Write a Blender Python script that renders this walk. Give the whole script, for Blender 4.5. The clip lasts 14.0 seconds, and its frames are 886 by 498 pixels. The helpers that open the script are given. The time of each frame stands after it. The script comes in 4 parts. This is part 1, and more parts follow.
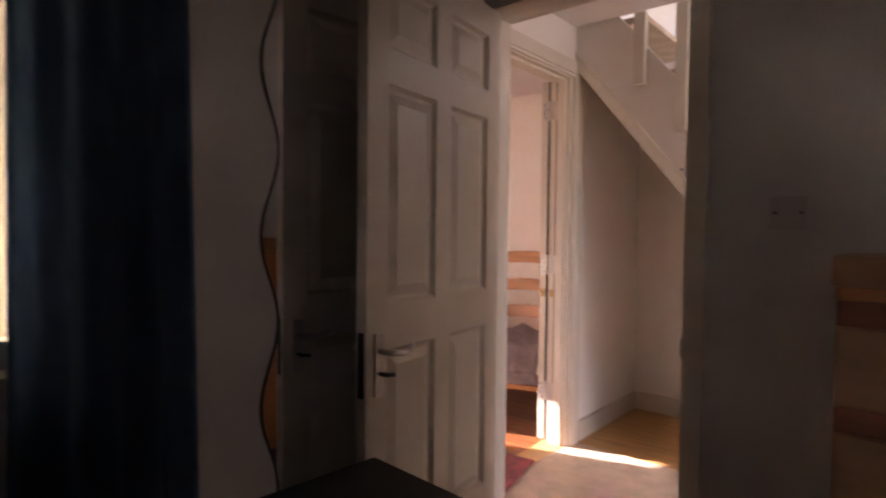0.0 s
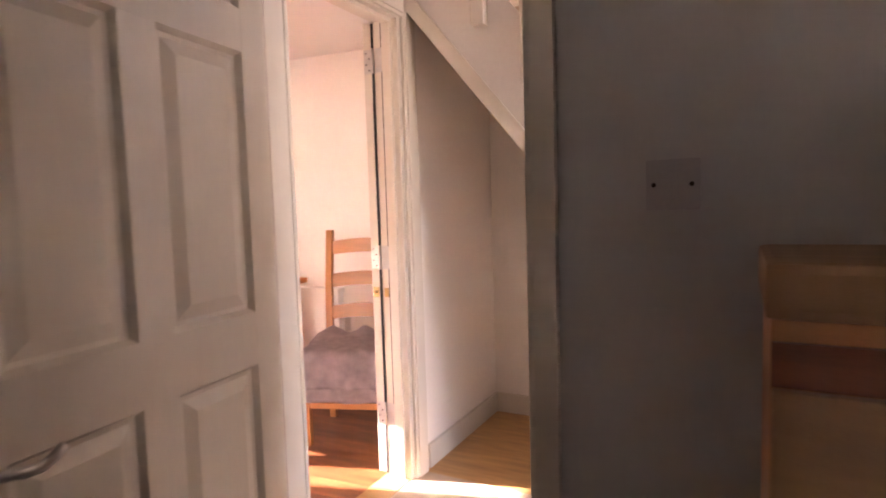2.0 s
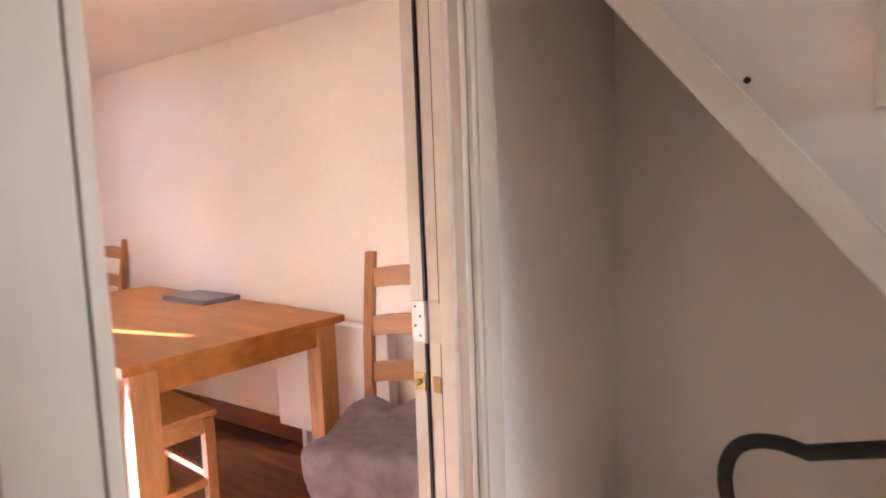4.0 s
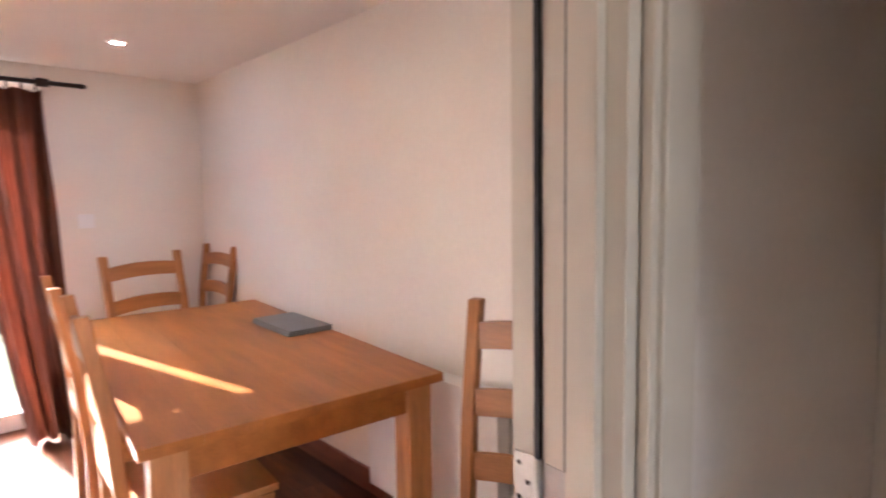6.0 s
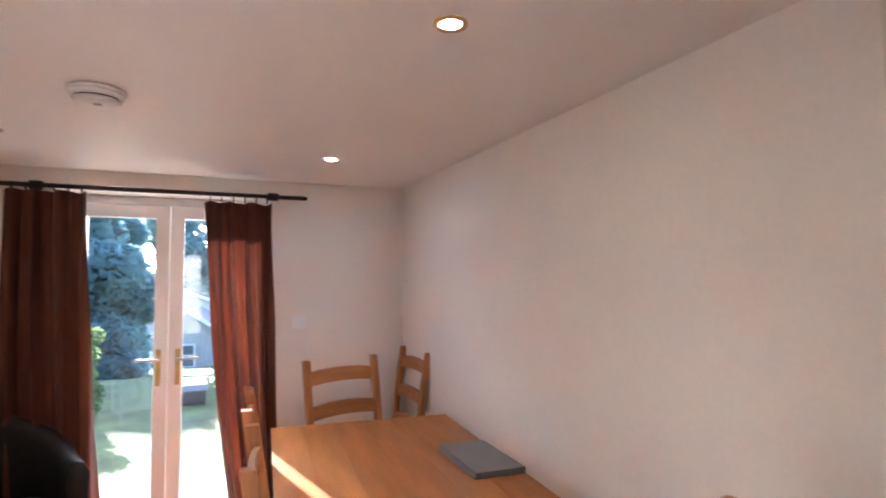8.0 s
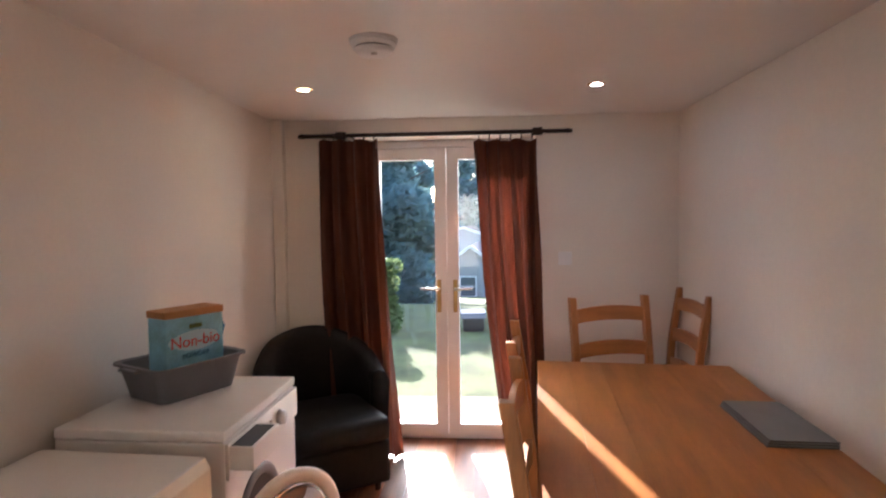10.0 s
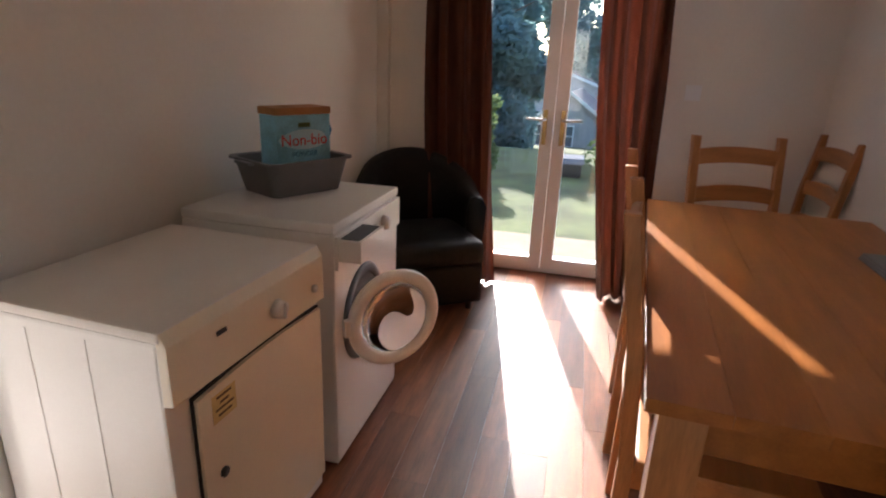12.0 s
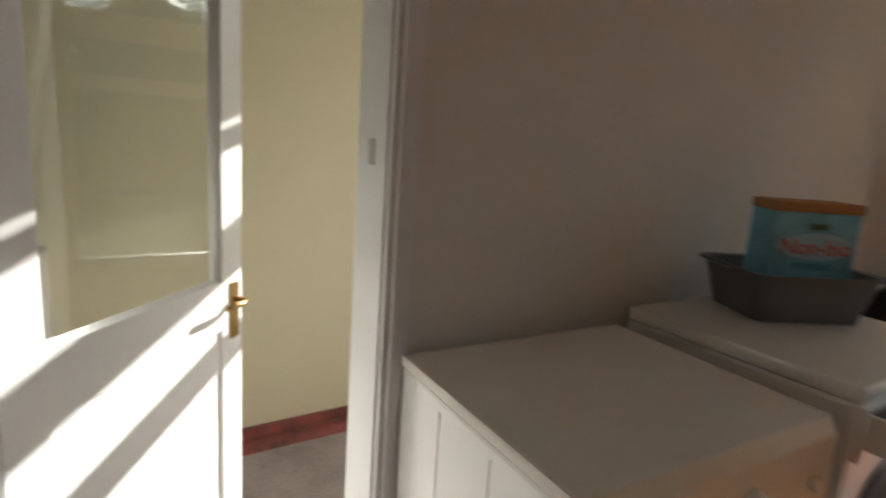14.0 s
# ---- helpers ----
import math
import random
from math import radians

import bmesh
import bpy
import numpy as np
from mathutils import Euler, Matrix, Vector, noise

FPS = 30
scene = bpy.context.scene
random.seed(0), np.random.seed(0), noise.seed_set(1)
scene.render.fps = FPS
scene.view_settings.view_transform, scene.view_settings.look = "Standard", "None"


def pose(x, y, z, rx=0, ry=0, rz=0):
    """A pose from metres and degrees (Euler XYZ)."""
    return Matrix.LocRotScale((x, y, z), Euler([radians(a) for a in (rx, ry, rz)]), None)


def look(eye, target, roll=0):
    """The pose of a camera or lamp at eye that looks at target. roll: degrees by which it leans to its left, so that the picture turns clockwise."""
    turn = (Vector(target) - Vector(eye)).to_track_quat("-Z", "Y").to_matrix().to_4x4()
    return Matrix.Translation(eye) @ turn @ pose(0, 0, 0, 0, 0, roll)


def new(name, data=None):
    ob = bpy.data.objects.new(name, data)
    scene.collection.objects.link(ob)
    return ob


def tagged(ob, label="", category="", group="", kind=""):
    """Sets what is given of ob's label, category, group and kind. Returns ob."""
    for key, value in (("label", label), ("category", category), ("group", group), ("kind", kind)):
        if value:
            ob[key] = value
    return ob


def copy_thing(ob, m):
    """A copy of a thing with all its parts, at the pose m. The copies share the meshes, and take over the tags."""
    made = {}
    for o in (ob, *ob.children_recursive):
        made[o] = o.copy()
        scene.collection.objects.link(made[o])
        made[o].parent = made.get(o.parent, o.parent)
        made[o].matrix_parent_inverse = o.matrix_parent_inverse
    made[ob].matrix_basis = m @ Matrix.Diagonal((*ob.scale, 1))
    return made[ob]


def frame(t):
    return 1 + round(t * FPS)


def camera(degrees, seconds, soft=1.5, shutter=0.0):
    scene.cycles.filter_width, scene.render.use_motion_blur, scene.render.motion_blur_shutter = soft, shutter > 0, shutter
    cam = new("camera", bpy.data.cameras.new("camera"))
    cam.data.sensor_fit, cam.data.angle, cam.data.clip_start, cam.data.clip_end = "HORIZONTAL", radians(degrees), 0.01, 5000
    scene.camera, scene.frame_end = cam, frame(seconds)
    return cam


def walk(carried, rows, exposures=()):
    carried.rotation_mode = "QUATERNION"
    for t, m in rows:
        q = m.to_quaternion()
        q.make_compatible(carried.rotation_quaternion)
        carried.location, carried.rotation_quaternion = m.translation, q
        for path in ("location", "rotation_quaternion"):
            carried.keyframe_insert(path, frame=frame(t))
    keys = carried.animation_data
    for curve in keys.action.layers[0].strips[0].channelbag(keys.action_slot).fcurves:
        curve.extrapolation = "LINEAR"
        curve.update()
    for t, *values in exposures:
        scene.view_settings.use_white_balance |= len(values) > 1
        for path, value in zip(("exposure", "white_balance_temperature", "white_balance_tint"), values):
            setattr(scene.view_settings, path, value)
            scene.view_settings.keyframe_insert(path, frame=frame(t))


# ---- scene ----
cam = camera(76.7, 14.0, soft=1.8, shutter=0.5)
PATH = [
    (0, (0.372, 0.88, 1.145), (-0.925, 2.401, 1.084), 0.6),
    (0.5, (0.379, 0.938, 1.13), (-0.706, 2.614, 1.017), -0.3),
    (1, (0.349, 1.105, 1.153), (-0.644, 2.837, 1.035), -0.5),
    (1.5, (0.304, 1.324, 1.159), (-0.749, 3.021, 1.055), -0.8),
    (2, (0.21, 1.569, 1.177), (-0.732, 3.324, 1.031), -1.7),
    (2.5, (0.08, 1.805, 1.182), (-0.854, 3.57, 1.107), -2.6),
    (3, (-0.042, 2.089, 1.256), (-1.196, 3.713, 1.104), -1.7),
    (5.5, (-0.658, 2.954, 1.289), (-1.931, 4.481, 1.073), -2.5),
    (6, (-0.703, 3.042, 1.361), (-2.262, 4.281, 1.175), -1.0),
    (6.5, (-0.739, 3.044, 1.438), (-2.386, 4.154, 1.203), -2.0),
    (7, (-0.857, 3.12, 1.442), (-2.63, 4.039, 1.327), -0.8),
    (7.5, (-0.925, 3.182, 1.488), (-2.76, 3.977, 1.514), -1.0),
    (8, (-0.986, 3.205, 1.5), (-2.88, 3.836, 1.618), -0.4),
    (8.5, (-1.027, 3.241, 1.493), (-2.988, 3.609, 1.628), -0.5),
    (9, (-1.015, 3.248, 1.499), (-3.011, 3.284, 1.622), -0.9),
    (9.2, (-1.034, 3.249, 1.514), (-3.03, 3.179, 1.62), -1.1),
    (11.3, (-1.117, 3.206, 1.389), (-3.004, 2.688, 0.973), 1.0),
    (11.5, (-1.117, 3.181, 1.375), (-2.987, 2.648, 0.907), 1.6),
    (12, (-1.16, 3.163, 1.356), (-2.967, 2.585, 0.725), 2.4),
    (12.5, (-1.193, 3.107, 1.347), (-2.936, 2.377, 0.691), 2.2),
    (13, (-1.235, 3.04, 1.318), (-2.899, 2.077, 0.768), 1.9),
    (13.5, (-1.314, 2.949, 1.264), (-2.701, 1.568, 0.852), 2.4),
    (14, (-1.428, 2.822, 1.279), (-2.383, 1.108, 0.893), 4.0),
]
EXPO = [(0.0, 3.2, 6500, 38), (0.5, 3.75, 6500, 38), (1.5, 4.2, 6500, 38), (3.0, 4.05, 6150, 31), (5.5, 3.45, 5650, 24), (6.5, 3.35, 5500, 20), (8.0, 2.95, 5300, 17), (9.0, 2.65, 5450, 18),
        (11.5, 1.87, 5800, 17), (12.5, 1.5, 5700, 13), (14.0, 1.2, 5650, 5)]
walk(cam, [(t, look(eye, target, roll)) for t, eye, target, roll in PATH], EXPO)

# ---- world and light ----
SUN_DIR = Vector((0.952, 0.306, 0.0)).normalized() * math.cos(radians(23)) + Vector((0, 0, -math.sin(radians(23))))
world = bpy.data.worlds.new("world")
scene.world = world
world.use_nodes = True
wn = world.node_tree.nodes
sky = wn.new("ShaderNodeTexSky")
sky.sky_type, sky.sun_disc = "NISHITA", False
sky.sun_elevation, sky.sun_rotation = radians(23), math.atan2(-SUN_DIR.x, -SUN_DIR.y)
wn["Background"].inputs["Strength"].default_value = 0.15
world.node_tree.links.new(sky.outputs["Color"], wn["Background"].inputs["Color"])
sun = new("sun", bpy.data.lights.new("sun", "SUN"))
sun.data.energy, sun.data.angle, sun.data.color = 5.0, radians(0.55), (1.0, 0.88, 0.72)
sun.matrix_world = look((-20, -5, 10), Vector((-20, -5, 10)) + SUN_DIR)


def fill_panel(name, m, w, h, power, colour):
    """Fill lamp standing in for daylight through an assumed opening."""
    li = bpy.data.lights.new(name, "AREA")
    li.shape, li.size, li.size_y, li.energy, li.color = "RECTANGLE", w, h, power, colour
    new(name, li).matrix_basis = m


# added fill for the hall; no window or glazed door is known there
fill_panel("hall_fill", look((3.05, 3.17, 1.3), (0.0, 3.17, 1.2)), 0.7, 1.5, 3.2, (1.0, 0.88, 0.78))


# ---- materials ----
def mat(name, col, rough=0.6, metal=0.0, vary=0.12, scale=6.0, bump=0.1, fine=120.0, stretch=(1, 1, 1), island=0.0, coat=0.0, dirt=None, trans=0.0):
    m = bpy.data.materials.new(name)
    m.use_nodes = True
    nt = m.node_tree
    n, l = nt.nodes, nt.links
    b = n["Principled BSDF"]
    co = n.new("ShaderNodeTexCoord")
    mp = n.new("ShaderNodeMapping")
    mp.inputs["Scale"].default_value = stretch
    l.new(co.outputs["Object"], mp.inputs["Vector"])
    t1, t2 = n.new("ShaderNodeTexNoise"), n.new("ShaderNodeTexNoise")
    t1.inputs["Scale"].default_value, t1.inputs["Detail"].default_value = scale, 5
    t2.inputs["Scale"].default_value, t2.inputs["Detail"].default_value = fine, 3
    l.new(mp.outputs["Vector"], t1.inputs["Vector"])
    l.new(mp.outputs["Vector"], t2.inputs["Vector"])
    mix = n.new("ShaderNodeMath")
    mix.operation = "MULTIPLY_ADD"
    l.new(t2.outputs["Fac"], mix.inputs[0])
    mix.inputs[1].default_value = 0.4
    l.new(t1.outputs["Fac"], mix.inputs[2])
    ramp = n.new("ShaderNodeValToRGB")
    ramp.color_ramp.elements[0].position, ramp.color_ramp.elements[1].position = 0.45, 0.95
    ramp.color_ramp.elements[0].color = (*[c * (1 - vary) for c in (dirt or col)], 1)
    ramp.color_ramp.elements[1].color = (*[min(1, c * (1 + vary)) for c in col], 1)
    l.new(mix.outputs[0], ramp.inputs["Fac"])
    out = ramp.outputs["Color"]
    if island:
        info = n.new("ShaderNodeObjectInfo")
        hsv = n.new("ShaderNodeHueSaturation")
        mr = n.new("ShaderNodeMapRange")
        mr.inputs["To Min"].default_value, mr.inputs["To Max"].default_value = 1 - island, 1 + island
        l.new(info.outputs["Random"], mr.inputs["Value"])
        l.new(mr.outputs["Result"], hsv.inputs["Value"])
        l.new(out, hsv.inputs["Color"])
        out = hsv.outputs["Color"]
    l.new(out, b.inputs["Base Color"])
    b.inputs["Roughness"].default_value, b.inputs["Metallic"].default_value = rough, metal
    b.inputs["Coat Weight"].default_value = coat
    b.inputs["Transmission Weight"].default_value = trans
    if bump:
        bp = n.new("ShaderNodeBump")
        bp.inputs["Strength"].default_value, bp.inputs["Distance"].default_value = bump, 0.004
        l.new(mix.outputs[0], bp.inputs["Height"])
        l.new(bp.outputs["Normal"], b.inputs["Normal"])
    return m


def glass_mat(name, tint=(1, 1, 1), rough=0.0):
    m = bpy.data.materials.new(name)
    m.use_nodes = True
    b = m.node_tree.nodes["Principled BSDF"]
    b.inputs["Base Color"].default_value = (*tint, 1)
    b.inputs["Roughness"].default_value, b.inputs["Transmission Weight"].default_value, b.inputs["IOR"].default_value = rough, 1.0, 1.45
    return m


def cloth(m, share, tint):
    """Lets a share of the light through a woven material."""
    nt = m.node_tree
    b, out = nt.nodes["Principled BSDF"], nt.nodes["Material Output"]
    tr, mx = nt.nodes.new("ShaderNodeBsdfTranslucent"), nt.nodes.new("ShaderNodeMixShader")
    tr.inputs["Color"].default_value = (*tint, 1)
    mx.inputs[0].default_value = share
    nt.links.new(b.outputs[0], mx.inputs[1])
    nt.links.new(tr.outputs[0], mx.inputs[2])
    nt.links.new(mx.outputs[0], out.inputs["Surface"])
    return m


def glow(name, col, strength):
    m = bpy.data.materials.new(name)
    m.use_nodes = True
    b = m.node_tree.nodes["Principled BSDF"]
    b.inputs["Base Color"].default_value = (*col, 1)
    b.inputs["Emission Color"].default_value = (*col, 1)
    b.inputs["Emission Strength"].default_value = strength
    return m


# white paint, warmed in colour for light bounced off the orange floor
M_WALL = mat("white_emulsion", (0.83, 0.775, 0.70), 0.75, vary=0.05, scale=1.3, bump=0.12, fine=60)
# light bedroom paint, greyed here to carry the dim room's shade
M_SHADEWALL = mat("shade_greyed_emulsion", (0.56, 0.54, 0.49), 0.8, vary=0.05, scale=2.0, bump=0.1, fine=60)
M_CREAM = mat("cream_emulsion", (0.78, 0.72, 0.52), 0.75, vary=0.04, scale=2.5, bump=0.12, fine=60)
M_CEIL = mat("ceiling_paint", (0.80, 0.76, 0.71), 0.6, vary=0.03, scale=1.5, bump=0.08, fine=50)
M_GLOSS = mat("white_gloss_paint", (0.66, 0.595, 0.49), 0.35, vary=0.05, scale=5, bump=0.06, fine=90, stretch=(1, 1, 0.15))
M_UPVC = mat("white_upvc", (0.84, 0.83, 0.82), 0.3, vary=0.02, scale=4, bump=0.02)
M_OAK = mat("honey_oak", (0.34, 0.118, 0.020), 0.38, vary=0.24, scale=2.5, bump=0.08, fine=24, stretch=(1, 7, 7))
M_OAKV = mat("honey_oak_upright", (0.43, 0.18, 0.05), 0.4, vary=0.28, scale=3.5, bump=0.1, fine=30, stretch=(9, 9, 1), coat=0.15)
M_OAK.node_tree.nodes["Principled BSDF"].inputs["Specular IOR Level"].default_value = 0.3
M_OAKSEAT = mat("pale_honey_oak", (0.44, 0.19, 0.055), 0.4, vary=0.2, scale=3, bump=0.08, fine=28, stretch=(1, 8, 8), coat=0.1)
M_PLANK = mat("laminate_plank", (0.155, 0.054, 0.020), 0.38, vary=0.5, scale=2.5, bump=0.06, fine=22, stretch=(1, 10, 6), island=0.45)
M_PLANK.node_tree.nodes["Principled BSDF"].inputs["Specular IOR Level"].default_value = 0.38
M_JOINT = mat("floor_underlay", (0.05, 0.03, 0.02), 0.8)
M_SKIRT = mat("stained_skirting", (0.22, 0.07, 0.03), 0.4, vary=0.25, scale=4, stretch=(1, 8, 8))
M_CARPET = mat("beige_carpet", (0.55, 0.43, 0.31), 0.95, vary=0.2, scale=10, bump=0.7, fine=450)
M_DARKCARPET = mat("dark_carpet", (0.12, 0.10, 0.09), 0.95, vary=0.2, scale=10, bump=0.6, fine=400)
M_NOOK = mat("pine_boards", (0.50, 0.28, 0.10), 0.5, vary=0.25, scale=4, stretch=(1, 8, 8))
M_MATRED = mat("red_woven_rug", (0.26, 0.05, 0.05), 0.95, vary=0.5, scale=14, bump=0.7, fine=300, dirt=(0.16, 0.05, 0.07))
M_CURT = mat("rust_velvet", (0.125, 0.040, 0.018), 0.7, vary=0.25, scale=10, bump=0.2, fine=200, stretch=(3, 3, 0.4))
M_NAVY = cloth(mat("navy_curtain", (0.07, 0.105, 0.16), 0.85, vary=0.3, scale=8, bump=0.2, fine=200), 0.35, (0.14, 0.28, 0.42))
M_ROD = mat("dark_iron", (0.03, 0.018, 0.014), 0.45, metal=0.4, vary=0.2, bump=0.05)
M_LEATHER = mat("black_leather", (0.011, 0.010, 0.009), 0.6, vary=0.3, scale=25, bump=0.25, fine=260)
M_LEATHER.node_tree.nodes["Principled BSDF"].inputs["Specular IOR Level"].default_value = 0.25
M_ENAMEL = mat("white_enamel", (0.82, 0.80, 0.76), 0.28, vary=0.03, scale=4, bump=0.02, coat=0.3)
# white enamel with the floor's warm bounce light put into the colour
M_WARMED = mat("bounce_warmed_enamel", (0.80, 0.72, 0.56), 0.3, vary=0.05, scale=3, bump=0.02, coat=0.2)
M_ENAMELTOP = mat("worn_laminate_top", (0.76, 0.72, 0.66), 0.5, vary=0.06, scale=3, bump=0.06)
M_GREYPLASTIC = mat("grey_plastic", (0.16, 0.16, 0.17), 0.45, vary=0.1, scale=10, bump=0.05)
M_DARKPLASTIC = mat("black_plastic", (0.012, 0.012, 0.013), 0.5, vary=0.1, bump=0.05)
M_STEEL = mat("brushed_steel", (0.55, 0.53, 0.50), 0.32, metal=1.0, vary=0.12, scale=20, bump=0.04)
M_BRASS = mat("aged_brass", (0.45, 0.30, 0.12), 0.35, metal=1.0, vary=0.2, scale=20, bump=0.04)
M_BLUEBOX = mat("pale_blue_card", (0.26, 0.58, 0.74), 0.5, vary=0.3, scale=8, bump=0.03)
M_PALEBLUE = mat("pale_print", (0.50, 0.74, 0.84), 0.5, vary=0.08)
M_LABEL = mat("yellowed_label", (0.62, 0.47, 0.18), 0.5, vary=0.15)
M_REDINK = mat("red_print", (0.65, 0.04, 0.05), 0.5, vary=0.05, bump=0.0)
M_BLUEINK = mat("blue_print", (0.05, 0.22, 0.42), 0.5, vary=0.05, bump=0.0)
M_CARD = mat("brown_card", (0.42, 0.20, 0.07), 0.7, vary=0.12, scale=12)
M_GOLD = mat("brown_sticker_print", (0.12, 0.07, 0.02), 0.5, vary=0.1)
M_THROW = mat("grey_mauve_fleece", (0.44, 0.38, 0.40), 0.95, vary=0.25, scale=18, bump=0.5, fine=350)
M_SLATE = mat("slate_grey_board", (0.14, 0.145, 0.155), 0.4, vary=0.1, scale=8, bump=0.03)
M_PINE = mat("orange_pine", (0.48, 0.21, 0.07), 0.45, vary=0.2, scale=3.5, stretch=(1, 7, 7), bump=0.08)
M_PALEWOOD = mat("pale_ash_wood", (0.36, 0.20, 0.09), 0.5, vary=0.18, scale=3.5, stretch=(1, 7, 7), bump=0.08)
M_CONCRETE = mat("painted_concrete", (0.42, 0.36, 0.33), 0.85, vary=0.25, scale=5, bump=0.3, fine=80)
M_REDPAINT = mat("flaking_red_paint", (0.35, 0.10, 0.08), 0.7, vary=0.35, scale=9, bump=0.3, fine=60, dirt=(0.22, 0.10, 0.09))
M_GRASS = mat("lawn", (0.10, 0.12, 0.035), 0.95, vary=0.4, scale=1.6, bump=0.8, fine=60, dirt=(0.05, 0.075, 0.02))
M_PATIO = mat("pale_paving", (0.26, 0.21, 0.14), 0.9, vary=0.2, scale=4, bump=0.3, fine=70)
M_LEAF = cloth(mat("leaves", (0.09, 0.14, 0.045), 0.6, vary=0.45, scale=3, bump=0.1, island=0.3), 0.4, (0.20, 0.28, 0.12))
# haze over the far trees is put into this lighter, bluer leaf colour
M_HAZELEAF = cloth(mat("haze_tinted_leaves", (0.12, 0.17, 0.17), 0.7, vary=0.4, scale=1.5, bump=0.1), 0.55, (0.26, 0.42, 0.42))
M_BARK = mat("bark", (0.10, 0.07, 0.05), 0.9, vary=0.3, scale=8, bump=0.6)
M_BRICK = mat("pale_render", (0.46, 0.43, 0.42), 0.9, vary=0.15, scale=5)
M_ROOF = mat("roof_tiles", (0.20, 0.17, 0.17), 0.8, vary=0.25, scale=6, bump=0.4)
M_AGED = mat("aged_switch_plastic", (0.46, 0.43, 0.40), 0.5, vary=0.08)
M_GLASS = glass_mat("clear_glass", (0.97, 0.99, 0.98))
M_MIRROR = mat("mirror_silver", (0.9, 0.9, 0.9), 0.01, metal=1.0, vary=0.0, bump=0.0)
M_LAMP = glow("warm_lamp_face", (1.0, 0.80, 0.50), 18.0)
M_LAMPW = glow("cool_lamp_face", (0.95, 0.95, 1.0), 24.0)


# ---- building helpers ----
def box(bm, x0, x1, y0, y1, z0, z1, bev=0.0):
    vs = [bm.verts.new((x, y, z)) for x in (x0, x1) for y in (y0, y1) for z in (z0, z1)]
    fs = [bm.faces.new([vs[i] for i in q]) for q in ((0, 1, 3, 2), (4, 6, 7, 5), (0, 4, 5, 1), (2, 3, 7, 6), (0, 2, 6, 4), (1, 5, 7, 3))]
    if bev:
        es = list({e for f in fs for e in f.edges})
        bmesh.ops.bevel(bm, geom=es, offset=bev, segments=2, affect="EDGES", profile=0.7)
    return vs


def cbox(x0, x1, y0, y1, z0, z1, bev=0.0):
    bm = bmesh.new()
    box(bm, x0, x1, y0, y1, z0, z1, bev)
    return bm


def cyl(bm, p, q, r, r2=None, seg=16):
    p, q = Vector(p), Vector(q)
    d = q - p
    m = Matrix.Translation((p + q) / 2) @ d.to_track_quat("Z", "Y").to_matrix().to_4x4()
    bmesh.ops.create_cone(bm, cap_ends=True, segments=seg, radius1=r, radius2=r if r2 is None else r2, depth=d.length, matrix=m)


def ccyl(p, q, r, r2=None, seg=16):
    bm = bmesh.new()
    cyl(bm, p, q, r, r2, seg)
    return bm


def tube(pts, r, seg=10):
    """A smooth round tube along a polyline."""
    bm = bmesh.new()
    pts = [Vector(p) for p in pts]
    rings = []
    for i, p in enumerate(pts):
        d = (pts[min(i + 1, len(pts) - 1)] - pts[max(i - 1, 0)]).normalized()
        q = d.to_track_quat("Z", "Y")
        rings.append([bm.verts.new(p + q @ Vector((r * math.cos(a), r * math.sin(a), 0))) for a in [2 * math.pi * k / seg for k in range(seg)]])
    for a, b in zip(rings, rings[1:]):
        for k in range(seg):
            bm.faces.new((a[k], a[(k + 1) % seg], b[(k + 1) % seg], b[k]))
    bm.faces.new(rings[0])
    bm.faces.new(rings[-1])
    return bm


def prism(pts, axis, a, b, bev=0.0):
    """A plan outline pushed along an axis from a to b."""
    bm = bmesh.new()
    def at(p, v):
        return {"x": (v, p[0], p[1]), "y": (p[0], v, p[1]), "z": (p[0], p[1], v)}[axis]
    lo, hi = [bm.verts.new(at(p, a)) for p in pts], [bm.verts.new(at(p, b)) for p in pts]
    bm.faces.new(lo)
    bm.faces.new(hi)
    for i in range(len(pts)):
        j = (i + 1) % len(pts)
        bm.faces.new((lo[i], lo[j], hi[j], hi[i]))
    if bev:
        bmesh.ops.bevel(bm, geom=list(bm.edges), offset=bev, segments=2, affect="EDGES", profile=0.7)
    return bm


def obj(name, bm, material, smooth=False):
    bmesh.ops.recalc_face_normals(bm, faces=list(bm.faces))
    me = bpy.data.meshes.new(name)
    bm.to_mesh(me)
    bm.free()
    me.materials.append(material)
    if smooth:
        for p in me.polygons:
            p.use_smooth = True
    return new(name, me)


def part(name, bm, material, parent, label="", smooth=False):
    ob = obj(name, bm, material, smooth)
    ob.parent = parent
    return tagged(ob, label)


def thing(name, m, label, category, group=""):
    ob = new(name)
    ob.matrix_basis = m
    return tagged(ob, label, category, group)


def setting(name, bm, material, label="", m=None, smooth=False):
    ob = obj(name, bm, material, smooth)
    if m is not None:
        ob.matrix_basis = m
    return tagged(ob, label, kind="structure")


def words(name, text, size, material, parent, m, label=""):
    cu = bpy.data.curves.new(name, "FONT")
    cu.body, cu.size, cu.extrude, cu.align_x, cu.align_y = text, size, 0.0006, "CENTER", "CENTER"
    tmp = bpy.data.objects.new(name, cu)
    scene.collection.objects.link(tmp)
    me = bpy.data.meshes.new_from_object(tmp.evaluated_get(bpy.context.evaluated_depsgraph_get()))
    bpy.data.objects.remove(tmp)
    me.materials.clear()
    me.materials.append(material)
    ob = new(name, me)
    ob.parent = parent
    ob.matrix_basis = m
    return tagged(ob, label)

# ---- structure ----
D = pose(-1.165, 1.90, 0, 0, 0, 4.85)      # the dining room, turned a little against the hall
CH, CD = 2.23, 2.15                        # ceilings of hall and dining room
